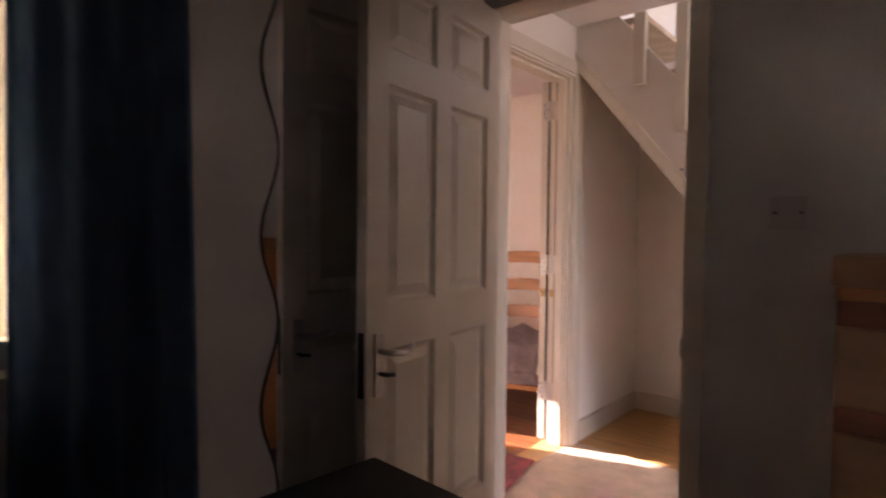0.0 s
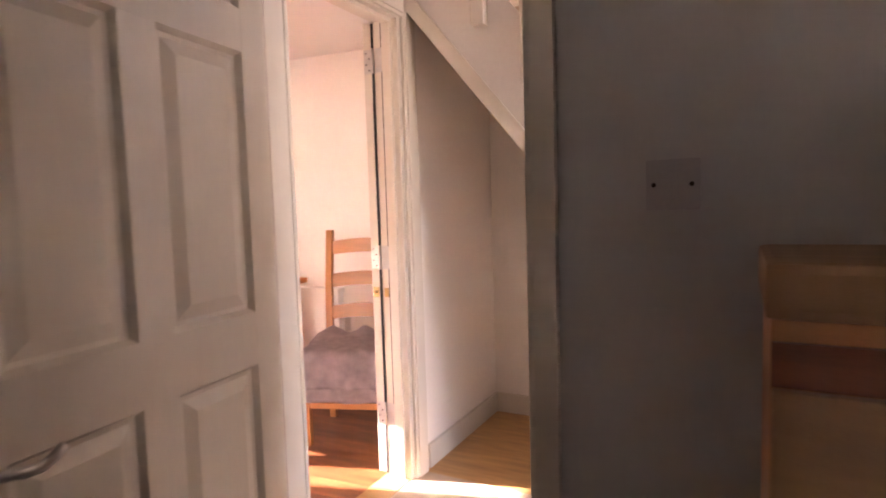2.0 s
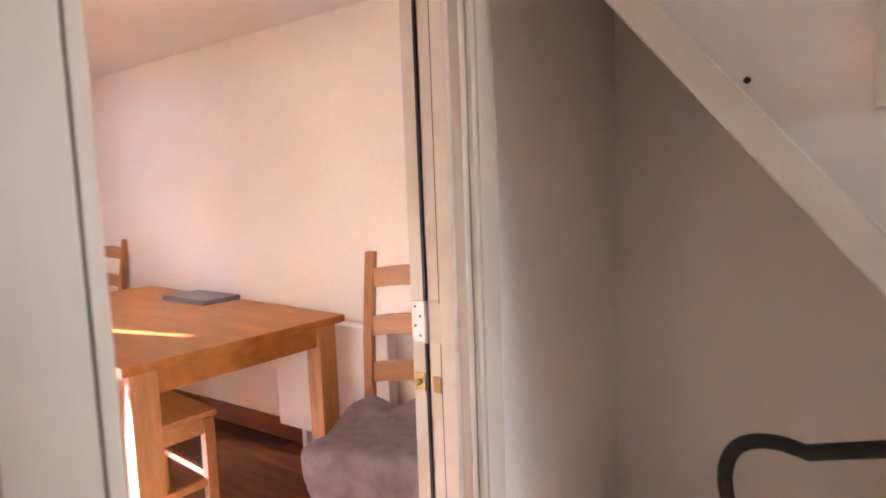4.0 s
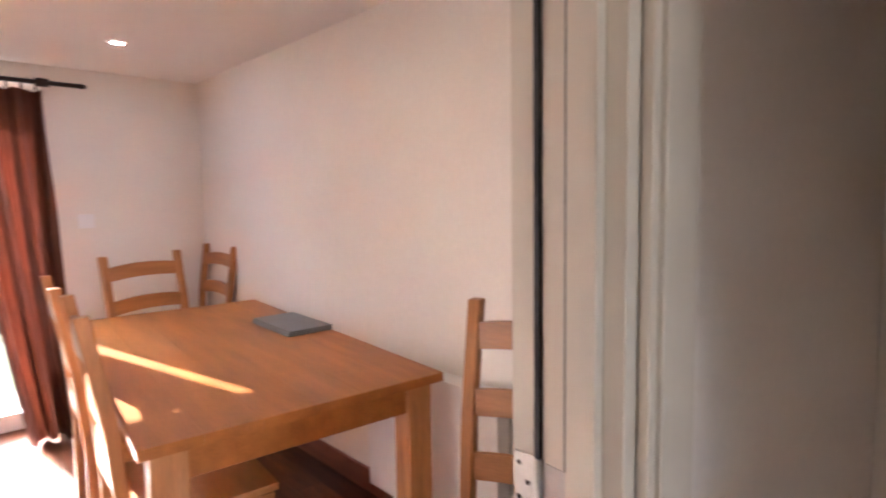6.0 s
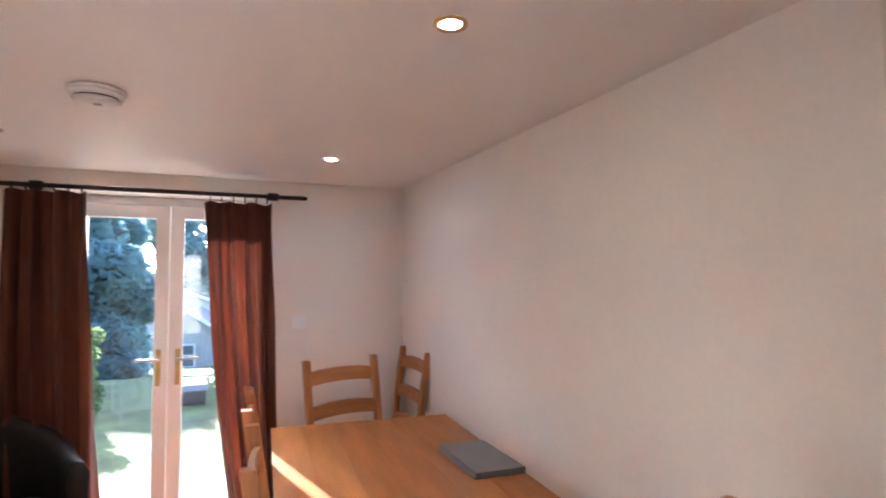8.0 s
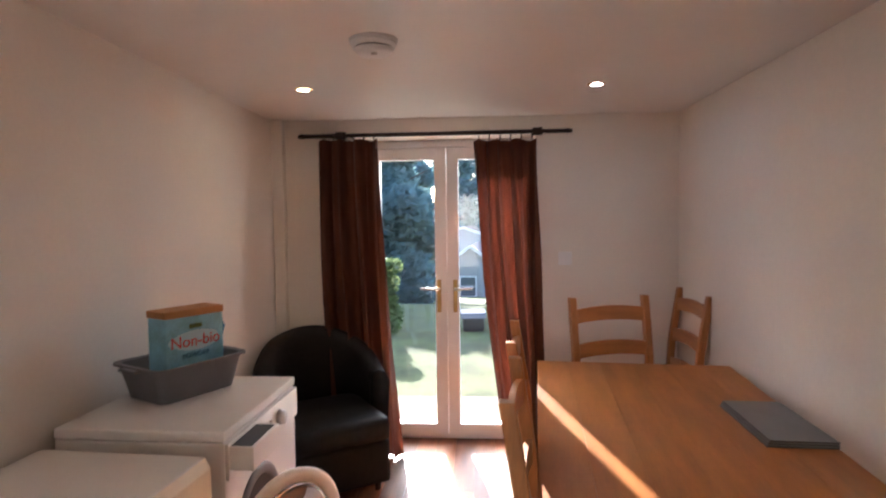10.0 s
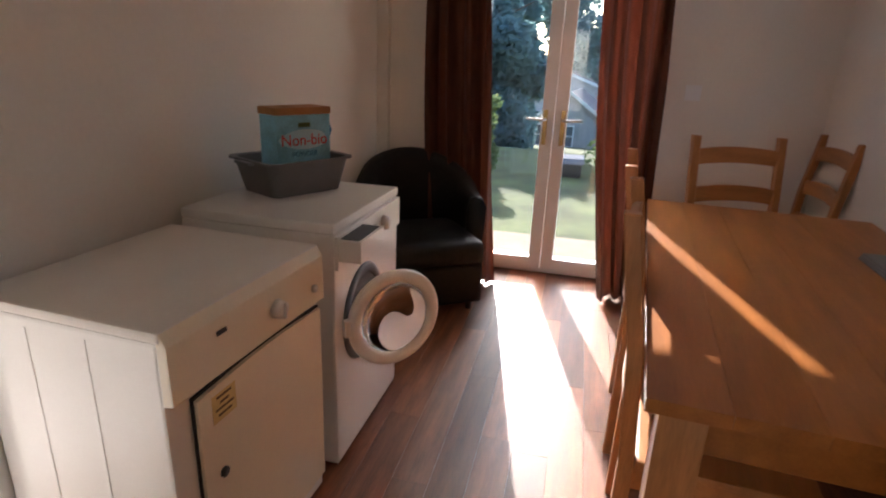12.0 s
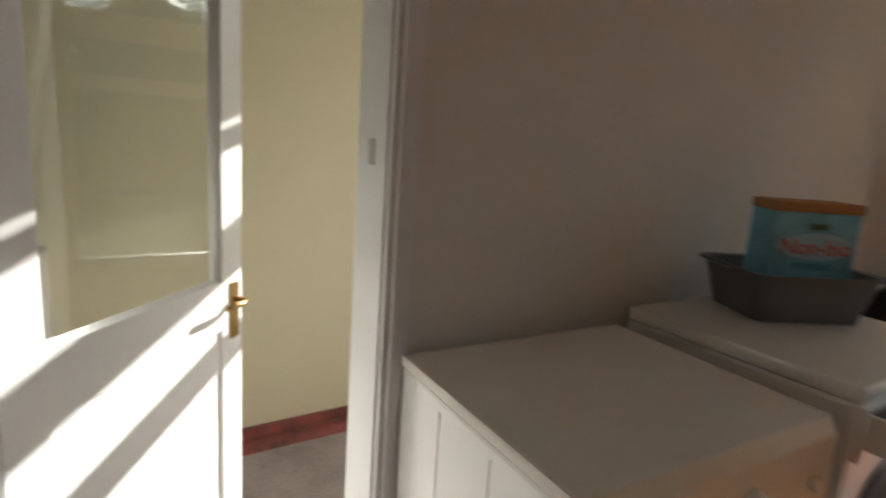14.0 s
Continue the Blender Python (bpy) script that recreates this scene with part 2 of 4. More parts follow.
# the long wall between the back rooms, with the dining doorway and the dark room's window
WX0, WX1 = -1.165, -1.045
DOOR_Y0, DOOR_Y1, DOOR_H = 2.78, 3.591, 1.985


def wall_long():
    bm = bmesh.new()
    for x1, y0, y1, z0, z1 in ((WX1, -1.6, -0.2, 0, 2.4), (WX1, -0.2, 1.24, 0, 0.85), (WX1, -0.2, 1.24, 2.0, 2.4), (WX1, 1.24, 2.7, 0, 2.4), (WX1, 2.7, DOOR_Y0, 0, 2.4), (WX1, DOOR_Y0, DOOR_Y1, DOOR_H, 2.4), (WX1, DOOR_Y1, 4.62, 0, 2.4)):
        box(bm, WX0, x1, y0, y1, z0, z1)
    return bm


setting("wall_west", wall_long(), M_WALL, "white painted plaster wall with an open doorway")
bm = bmesh.new()
for y0, y1, z0, z1 in ((-1.6, -0.2, 0, 2.4), (-0.2, 1.24, 0, 0.85), (-0.2, 1.24, 2.0, 2.4), (1.24, 2.6, 0, 2.4)):
    box(bm, WX1 + 0.001, -0.98, y0, y1, z0, z1)
setting("wall_bedroom", bm, M_SHADEWALL, "bedroom wall around the window, greyed for the room's shade")
# wall between dark room and hall
bm = bmesh.new()
for x0, x1, z0, z1 in ((-1.043, -0.90, 0, 2.4), (-0.90, -0.135, 1.985, 2.4), (-0.135, 2.4, 0, 2.4)):
    box(bm, x0, x1, 2.60, 2.735, z0, z1)
setting("wall_partition", bm, M_SHADEWALL, "partition wall with a doorway, greyed for the room's shade")
setting("wall_south", cbox(-0.98, 2.5, -1.7, -1.6, 0, 2.4), M_SHADEWALL, "bedroom wall, greyed for the room's shade")
setting("wall_east", cbox(2.4, 2.5, -1.6, 2.7, 0, 2.4), M_SHADEWALL, "bedroom wall, greyed for the room's shade")
setting("wall_nook", cbox(-1.044, 3.2, 4.50, 4.60, 0, 2.9), M_WALL, "white painted wall under the stairs")
# unseen end wall, its openings assumed so that daylight gets in
bm = bmesh.new()
for y0, y1, z0, z1 in ((2.70, 2.80, 0, 2.9), (3.55, 4.45, 0, 2.9), (2.80, 3.55, 2.0, 2.2)):
    box(bm, 3.1, 3.2, y0, y1, z0, z1)
setting("wall_hall_end", bm, M_WALL, "white painted hall end wall, unseen, with openings added for light")
setting("ceiling_bedroom", cbox(-1.0, 2.5, -1.7, 2.6, 2.4, 2.5), M_CEIL)
setting("ceiling_hall", cbox(-1.044, 3.2, 2.701, 3.60, CH, CH + 0.1), M_CEIL, "pale painted hall ceiling")
setting("ceiling_stairwell", cbox(-1.2, 3.2, 2.6, 4.6, 2.9, 3.0), M_CEIL)
setting("wall_stairwell", cbox(-1.165, -1.045, 2.6, 4.6, 2.401, 2.9), M_WALL)
# floors
setting("floor_bedroom", cbox(-1.0, 2.5, -1.7, 2.65, -0.1, 0.0), M_DARKCARPET, "dark carpet floor")
setting("floor_hall", cbox(-1.05, 3.2, 2.65, 3.66, -0.1, 0.004), M_CARPET, "beige hall carpet")
setting("floor_nook", cbox(-1.045, 3.2, 3.66, 4.5, -0.1, 0.0), M_NOOK, "bare pine floorboards under the stairs")
setting("threshold", cbox(WX0 - 0.01, WX1 - 0.006, DOOR_Y0, DOOR_Y1, -0.1, 0.006), M_NOOK, "wooden door threshold")
setting("floor", cbox(-3.75, 0.24, -0.02, 2.62, -0.1, -0.012), M_JOINT, "brown laminate plank floor", D)
# dining room shell in its own axes
UX0, UX1 = -0.70, -0.03                    # doorway to the utility room
FX, FT = -3.40, 0.32                       # far wall and its thickness
FD0, FD1, FDH = 0.52, 1.68, 2.04           # french door opening
bm = bmesh.new()
for x0, x1, z0, z1 in ((FX - FT, UX0, 0, 2.4), (UX0, UX1, 2.0, 2.4), (UX1, 0.02, 0, 2.4)):
    box(bm, x0, x1, -0.12, 0, z0, z1)
setting("wall_left", bm, M_WALL, "off-white plaster wall", D)
bm = bmesh.new()
for y0, y1, z0, z1 in ((0, FD0, 0, 2.4), (FD1, 2.56, 0, 2.4), (FD0, FD1, FDH, 2.4)):
    box(bm, FX - FT, FX, y0, y1, z0, z1)
setting("wall_far", bm, M_WALL, "off-white wall around the french doors", D)
setting("wall_right", cbox(FX - FT, 0.21, 2.56, 2.68, 0, 2.4), M_WALL, "bare off-white plaster wall", D)
setting("ceiling", cbox(FX, 0.18, 0, 2.56, CD, CD + 0.1), M_CEIL, "pale painted dining ceiling", D)
setting("pipe_boxing", cbox(FX, FX + 0.06, 0, 0.07, 0, CD, 0.004), M_WALL, "", D)
for nm, b in (("baseboard_right", (FX, 0, 2.542, 2.558, 0, 0.11)), ("baseboard_left", (FX + 0.07, UX0 - 0.08, 0.002, 0.018, 0, 0.11))):
    setting(nm, cbox(*b, 0.004), M_SKIRT, "dark stained wooden skirting", D)
setting("baseboard_nook", cbox(-1.043, -1.028, 3.70, 4.498, 0, 0.11, 0.004), M_GLOSS, "white painted skirting")
setting("baseboard_stair", cbox(-1.027, 2.0, 4.482, 4.498, 0, 0.11, 0.004), M_GLOSS, "white painted skirting")


# ---- door frames ----
def architrave(bm, axis, face, out, a0, a1, h, w=0.065):
    """Moulded trim round an opening, on the face of a wall."""
    for lo, hi, z0, z1 in ((a0 - w, a0, 0, h + w), (a1, a1 + w, 0, h + w), (a0, a1, h, h + w)):
        for k, (i, th) in enumerate(((0.0, 0.014), (0.014, 0.022))):
            f0, f1 = sorted((face, face + out * th))
            p, q, r, s = lo + i * (lo >= a1) , hi - i * (hi <= a0), z0, z1
            if lo == a0:
                r = z0 + i
            if axis == "y":
                box(bm, f0, f1, p, q, r, s - i, 0.003)
            else:
                box(bm, p, q, f0, f1, r, s - i, 0.003)


frame_d = thing("door_frame_dining", pose(0, 0, 0), "cream gloss painted door frame with moulded architrave", "door frame")
frame_d["kind"] = "structure"
bm = bmesh.new()
architrave(bm, "y", WX1 + 0.001, 1, DOOR_Y0 + 0.02, DOOR_Y1 - 0.005, DOOR_H - 0.02, 0.085)
part("architrave", bm, M_GLOSS, frame_d)
bm = bmesh.new()
architrave(bm, "y", WX0 - 0.001, -1, DOOR_Y0 + 0.02, DOOR_Y1 - 0.02, DOOR_H - 0.02)
part("architrave", bm, M_GLOSS, frame_d)
bm = bmesh.new()
for y0, y1, z0, z1 in ((DOOR_Y0, DOOR_Y0 + 0.025, 0, DOOR_H), (DOOR_Y1 - 0.025, DOOR_Y1, 0, DOOR_H), (DOOR_Y0 + 0.025, DOOR_Y1 - 0.025, DOOR_H - 0.025, DOOR_H)):
    box(bm, WX0 + 0.002, WX1 - 0.002, y0 - 0.001, y1 + 0.001, z0, z1, 0.002)
part("lining", bm, M_GLOSS, frame_d)
bm = bmesh.new()
for y0, y1, z0, z1 in ((DOOR_Y0 + 0.025, DOOR_Y0 + 0.04, 0, DOOR_H - 0.025), (DOOR_Y1 - 0.04, DOOR_Y1 - 0.025, 0, DOOR_H - 0.025), (DOOR_Y0 + 0.04, DOOR_Y1 - 0.04, DOOR_H - 0.04, DOOR_H - 0.025)):
    box(bm, WX0 + 0.048, WX1 - 0.03, y0, y1, z0, z1, 0.002)
part("door_stop", bm, M_GLOSS, frame_d)

frame_b = thing("door_frame_bedroom", pose(0, 0, 0), "cream painted door frame round the bedroom doorway", "door frame")
frame_b["kind"] = "structure"
bm = bmesh.new()
architrave(bm, "x", 2.599, -1, -0.88, -0.155, 1.965, 0.06)
part("architrave", bm, M_GLOSS, frame_b)
bm = bmesh.new()
architrave(bm, "x", 2.736, 1, -0.88, -0.155, 1.965, 0.06)
part("architrave", bm, M_GLOSS, frame_b)
bm = bmesh.new()
for x0, x1, z0, z1 in ((-0.90, -0.88, 0, 1.985), (-0.155, -0.135, 0, 1.985), (-0.88, -0.155, 1.965, 1.985)):
    box(bm, x0, x1, 2.602, 2.733, z0, z1, 0.002)
part("lining", bm, M_GLOSS, frame_b)
# solid brown strip that paints the shaded gap between door and jamb
part("hinge_gap_shade", cbox(-0.8798, -0.872, 2.630, 2.655, 0.01, 1.95), M_SKIRT, frame_b, "dark strip for the shaded gap at the hinge side")
part("strike_plate", cbox(-0.158, -0.1555, 2.612, 2.632, 0.84, 1.0), M_STEEL, frame_b, "steel strike plate")


# ---- doors ----
def panel_door(label, w=0.745, h=1.955):
    """Six-panel door: hinge edge at x 0, leaf along +x, face towards -y."""
    d = thing("door_bedroom", pose(0, 0, 0), label, "door")
    d["kind"] = "structure"
    th = 0.038
    st, mid = 0.088, 0.085
    pw = (w - 2 * st - mid) / 2
    rows = ((0.21, 0.80), (0.93, 1.55), (1.65, 1.85))
    cols = (st, st + pw + mid)
    part("stile", cbox(0, st, 0, th, 0, h, 0.003), M_GLOSS, d)
    part("stile", cbox(w - st, w, 0, th, 0, h, 0.003), M_GLOSS, d)
    for z0, z1 in ((0, 0.21), (0.80, 0.93), (1.55, 1.65), (1.85, h)):
        part("rail", cbox(st - 0.001, w - st + 0.001, 0.0005, th - 0.0005, z0, z1), M_GLOSS, d)
    part("muntin", cbox(st + pw, st + pw + mid, 0.001, th - 0.001, 0.2, 1.86), M_GLOSS, d)
    for c in cols:
        for z0, z1 in rows:
            bm = bmesh.new()
            for side in (0, 1):
                steps = ((0.0, 0.001), (0.010, 0.015), (0.020, 0.016), (0.050, 0.006))
                rings = []
                for i, dep in steps:
                    y = dep if side == 0 else th - dep
                    rings.append([bm.verts.new(p) for p in ((c + i, y, z0 + i), (c + pw - i, y, z0 + i), (c + pw - i, y, z1 - i), (c + i, y, z1 - i))])
                for a, b in zip(rings, rings[1:]):
                    for k in range(4):
                        bm.faces.new((a[k], a[(k + 1) % 4], b[(k + 1) % 4], b[k]))
                bm.faces.new(rings[-1])
            part("panel", bm, M_GLOSS, d)
    for side in (-1, 1):
        y0 = 0 if side < 0 else th
        xh = w - 0.05
        plate = part("handle_plate", cbox(xh - 0.02, xh + 0.02, min(y0, y0 + side * 0.006), max(y0, y0 + side * 0.006), 0.68, 0.855, 0.003), M_STEEL, d, "chrome lever handle plate")
        bm = tube([(xh, y0, 0.805), (xh, y0 + side * 0.045, 0.805), (xh - 0.012, y0 + side * 0.052, 0.805), (xh - 0.03, y0 + side * 0.052, 0.800), (xh - 0.055, y0 + side * 0.052, 0.797), (xh - 0.075, y0 + side * 0.053, 0.806), (xh - 0.09, y0 + side * 0.055, 0.818)], 0.0085)
        part("lever", bm, M_STEEL, plate, "chrome scroll lever", True)
        part("thumb_turn", tube([(xh, y0, 0.742), (xh, y0 + side * 0.03, 0.742), (xh - 0.03, y0 + side * 0.034, 0.738)], 0.006), M_DARKPLASTIC, plate, "dark lock turn", True)
    part("latch_plate", cbox(w - 0.001, w + 0.0015, 0.008, 0.03, 0.68, 0.86), M_DARKPLASTIC, d, "dark metal latch plate")
    return d


door = panel_door("white six-panel door standing open into the room")
hx, hy, lx, ly = -0.885, 2.625, -0.795, 1.885
ang = math.degrees(math.atan2(ly - hy, lx - hx))
door.matrix_basis = pose(hx, hy, 0.008, 0, 0, ang)


def plain_door():
    """The dining door, folded back against the wall: only its hinge edge shows."""
    d = thing("door_dining", pose(0, 0, 0), "cream painted door folded back against the wall", "door")
    d["kind"] = "structure"
    part("door_leaf", cbox(0, 0.70, 0.0, 0.04, 0.0, 1.95, 0.003), M_GLOSS, d)
    for z in (0.27, 0.96, 1.79):
        hb = part("hinge", cbox(-0.0025, 0, 0.003, 0.037, z - 0.05, z + 0.05, 0.001), M_STEEL, d, "steel butt hinge")
        part("pin", ccyl((-0.006, -0.006, z - 0.052), (-0.006, -0.006, z + 0.052), 0.006, seg=10), M_STEEL, hb, "", True)
        for k in range(4):
            part("screw", ccyl((-0.004, 0.013 + 0.014 * (k % 2), z - 0.036 + 0.024 * k), (-0.0025, 0.013 + 0.014 * (k % 2), z - 0.036 + 0.024 * k), 0.0035, seg=8), M_ROD, hb)
    lk = part("bolt", cbox(-0.004, 0, 0.006, 0.034, 0.785, 0.83, 0.001), M_BRASS, d, "dark brass catch")
    part("knob", ccyl((-0.018, 0.02, 0.808), (-0.002, 0.02, 0.808), 0.008, seg=10), M_BRASS, lk, "", True)
    return d


dd = plain_door()
dd.matrix_basis = pose(WX0 - 0.012, DOOR_Y1 - 0.022, 0.012, 0, 0, 97)
# frame-side hinge leaves
for z in (0.282, 0.972, 1.802):
    part("hinge_leaf", cbox(WX0 + 0.004, WX0 + 0.042, DOOR_Y1 - 0.0285, DOOR_Y1 - 0.0258, z - 0.05, z + 0.05, 0.001), M_STEEL, frame_d, "steel hinge leaf")
# black strip painting the shade of the gap between leaf and lining
part("gap_shade", cbox(WX0 - 0.010, WX0 - 0.002, DOOR_Y1 - 0.030, DOOR_Y1 - 0.0235, 0.01, DOOR_H - 0.03), M_DARKPLASTIC, frame_d, "dark strip for the shade in the gap behind the hinges")
# thin shadow beside the door stop, laid on as a dark strip
part("rebate_shade", cbox(WX0 + 0.036, WX0 + 0.0475, DOOR_Y1 - 0.0275, DOOR_Y1 - 0.0255, 0.01, DOOR_H - 0.03), M_ROD, frame_d, "dark strip for the thin shadow along the rebate")
part("catch_plate", cbox(WX0 + 0.012, WX0 + 0.034, DOOR_Y1 - 0.030, DOOR_Y1 - 0.0258, 0.80, 0.84, 0.001), M_BRASS, frame_d, "dark brass catch plate")

# ---- stairs over the nook ----
SY = 3.62
stairs = thing("staircase", pose(0, 0, 0), "cream painted stair string with square balusters", "stairs")
stairs["kind"] = "structure"
SL = 0.585 / 0.475
def sz(x):
    return 1.955 - SL * (x + 0.99)
part("string", prism([(-1.04, sz(-1.04)), (0.55, sz(0.55)), (0.55, sz(0.55) + 0.50), (-1.04, sz(-1.04) + 0.50)], "y", SY, SY + 0.04), M_WALL, stairs)
part("bead", prism([(-1.04, sz(-1.04) - 0.005), (0.55, sz(0.55) - 0.005), (0.55, sz(0.55) + 0.085), (-1.04, sz(-1.04) + 0.085)], "y", SY - 0.018, SY - 0.0005, 0.004), M_GLOSS, stairs, "moulded bead along the string")
part("soffit", prism([(-1.04, sz(-1.04)), (0.55, sz(0.55)), (0.55, sz(0.55) + 0.03), (-1.04, sz(-1.04) + 0.03)], "y", SY + 0.041, 4.498), M_WALL, stairs)
for k in range(7):
    x = -0.72 + 0.20 * k
    part("baluster", cbox(x, x + 0.055, SY - 0.045, SY - 0.0005, sz(x) + 0.21 + 0.04, 2.22 if x < -0.5 else sz(x) + 1.1, 0.003), M_GLOSS, stairs)
for k in range(6):
    x = -0.95 + 0.24 * k
    zt = sz(x) + 0.30
    part("tread", cbox(x, x + 0.26, SY + 0.042, 4.448, zt, zt + 0.03, 0.004), M_CARPET, stairs, "carpeted tread")
part("screw_head", ccyl((-0.491, SY - 0.004, 1.45), (-0.491, SY, 1.45), 0.006, seg=10), M_ROD, stairs)

hose = thing("vacuum_hose", pose(-0.40, 4.1, 0), "black ribbed vacuum cleaner hose standing in the nook", "vacuum hose")
pts = [(-0.02, 0, 0.62), (-0.10, 0, 0.635), (-0.17, -0.02, 0.62), (-0.20, -0.03, 0.57), (-0.205, -0.03, 0.50), (-0.18, -0.03, 0.40), (-0.13, -0.02, 0.30), (-0.07, -0.02, 0.2), (0, 0, 0.06)]
for _ in range(3):
    pts = [pts[0]] + [tuple(a[k] * (1 - f) + b[k] * f for k in range(3)) for a, b in zip(pts, pts[1:]) for f in (0.25, 0.75)] + [pts[-1]]
part("hose", tube(pts, 0.019, 12), M_DARKPLASTIC, hose, "", True)
part("body", cbox(-0.10, 0.22, -0.12, 0.14, 0.0, 0.22, 0.05), M_DARKPLASTIC, hose, "black vacuum body", True)
part("wand", ccyl((-0.03, 0, 0.62), (0.16, 0.05, 0.66), 0.02), M_DARKPLASTIC, hose, "", True)

rug = tagged(obj("door_rug", cbox(-0.36, 0.13, -0.48, 0.30, 0.0, 0.012, 0.004), M_MATRED), "dark red patterned rug lying across the threshold", "rug")
rug.matrix_basis = pose(-1.12, 2.95, 0.008, 0, 0, 12)

# ---- french doors ----
FC = (FD0 + FD1) / 2
french = thing("french_doors", D, "white upvc french doors looking onto a sunny garden", "french doors")
french["kind"] = "structure"
fxa, fxb = FX - FT + 0.05, FX - FT + 0.12
def frame_box(name, y0, y1, z0, z1, w, parent, xa, xb, wb=None):
    wb = wb or w
    bm = bmesh.new()
    box(bm, xa, xb, y0, y0 + w, z0, z1, 0.005)
    box(bm, xa, xb, y1 - w, y1, z0, z1, 0.005)
    box(bm, xa + 0.001, xb - 0.001, y0 + w - 0.002, y1 - w + 0.002, z1 - w, z1 - 0.001, 0.004)
    box(bm, xa + 0.001, xb - 0.001, y0 + w - 0.002, y1 - w + 0.002, z0 + 0.001, z0 + wb, 0.004)
    return part(name, bm, M_UPVC, parent)
frame_box("outer_frame", FD0 + 0.001, FD1 - 0.001, 0.0, FDH - 0.001, 0.05, french, fxa, fxb, 0.03)
for k, (y0, y1) in enumerate(((FD0 + 0.053, FC - 0.002), (FC + 0.002, FD1 - 0.053))):
    leaf = frame_box("leaf", y0, y1, 0.033, FDH - 0.054, 0.078, french, fxa + 0.01, fxb + 0.02)
    g = part("pane", cbox(fxa + 0.04, fxa + 0.046, y0 + 0.074, y1 - 0.074, 0.10, FDH - 0.125), M_GLASS, leaf, "clear glass pane")
    g.visible_shadow = False
    yh = FC - 0.055 if k == 0 else FC + 0.055
    s = -1 if k == 0 else 1
    hp = part("handle_plate", cbox(fxb + 0.02, fxb + 0.03, yh - 0.014, yh + 0.014, 0.88, 1.10, 0.003), M_BRASS, leaf, "gold handle plate")
    part("lever", tube([(fxb + 0.03, yh, 1.04), (fxb + 0.07, yh, 1.04), (fxb + 0.075, yh + s * 0.02, 1.04), (fxb + 0.075, yh + s * 0.12, 1.045)], 0.009), M_STEEL, hp, "bright lever", True)

# ---- curtains ----
def curtain(label, x, y0, y1, top, flare, lean, tail):
    """Pleated drape hung on rings, with soft folds that gather and pool on the floor."""
    c = thing("curtain", D, label, "curtain", "curtains at the french doors")
    bm = bmesh.new()
    nu, nv = 90, 30
    grid = []
    for j in range(nv + 1):
        v = j / nv
        z = top * (1 - v) + 0.012 * v
        row = []
        for i in range(nu + 1):
            u = i / nu
            bulge = math.sin(math.pi * min(1, v * 1.15)) * 0.05
            y = y0 + (y1 - y0) * (u + flare * v * (u - 0.5)) + lean * v ** 1.5
            amp = 0.028 + 0.028 * v
            ph = u * 2 * math.pi * 3.5 + 0.9 * math.sin(v * 3 + u * 5)
            xx = x + amp * math.sin(ph) + 0.012 * math.sin(ph * 2.3 + v * 4) + tail * v ** 5 * (0.5 + 0.5 * math.sin(ph * 0.5 + 1)) + bulge * 0.4
            zz = z + (0.012 * abs(math.sin(ph * 0.5)) if j == 0 else 0)
            row.append(bm.verts.new((xx, y + 0.006 * math.sin(ph * 1.7 + v * 6), zz)))
        grid.append(row)
    for a, b in zip(grid, grid[1:]):
        for i in range(nu):
            bm.faces.new((a[i], a[i + 1], b[i + 1], b[i]))
    bmesh.ops.solidify(bm, geom=list(bm.faces), thickness=0.004)
    part("drape", bm, M_CURT, c, "", True)
    for k in range(6):
        y = y0 + (y1 - y0) * (k + 0.5) / 6
        ring = tube([(x + 0.02 * math.cos(a), y, top + 0.028 + 0.02 * math.sin(a)) for a in [2 * math.pi * q / 12 for q in range(13)]], 0.003, 6)
        part("ring", ring, M_ROD, c, "dark curtain ring", True)
    return c


RX = FX + 0.10
curtain("rust brown velvet curtain hanging to the floor", RX, 0.32, 0.70, 2.00, 0.12, 0.10, 0.10)
curtain("rust brown velvet curtain gathered aside, pooling on the floor", RX, 1.29, 1.68, 1.98, -0.25, 0.14, 0.07)
rod = thing("curtain_rod", D, "dark iron curtain rod with end brackets", "curtain rod")
part("pole", ccyl((RX, 0.22, 2.035), (RX, 1.86, 2.035), 0.013), M_ROD, rod, "", True)
for y in (0.46, 1.68):
    part("bracket", ccyl((RX + 0.0, y, 2.035), (FX + 0.001, y, 2.045), 0.009), M_ROD, rod, "", True)
    part("collar", ccyl((RX, y - 0.03, 2.035), (RX, y + 0.03, 2.035), 0.024), M_ROD, rod, "", True)
for y, s in ((0.22, -1), (1.86, 1)):
    part("finial", ccyl((RX, y, 2.035), (RX, y + s * 0.03, 2.035), 0.016, 0.01), M_ROD, rod, "", True)

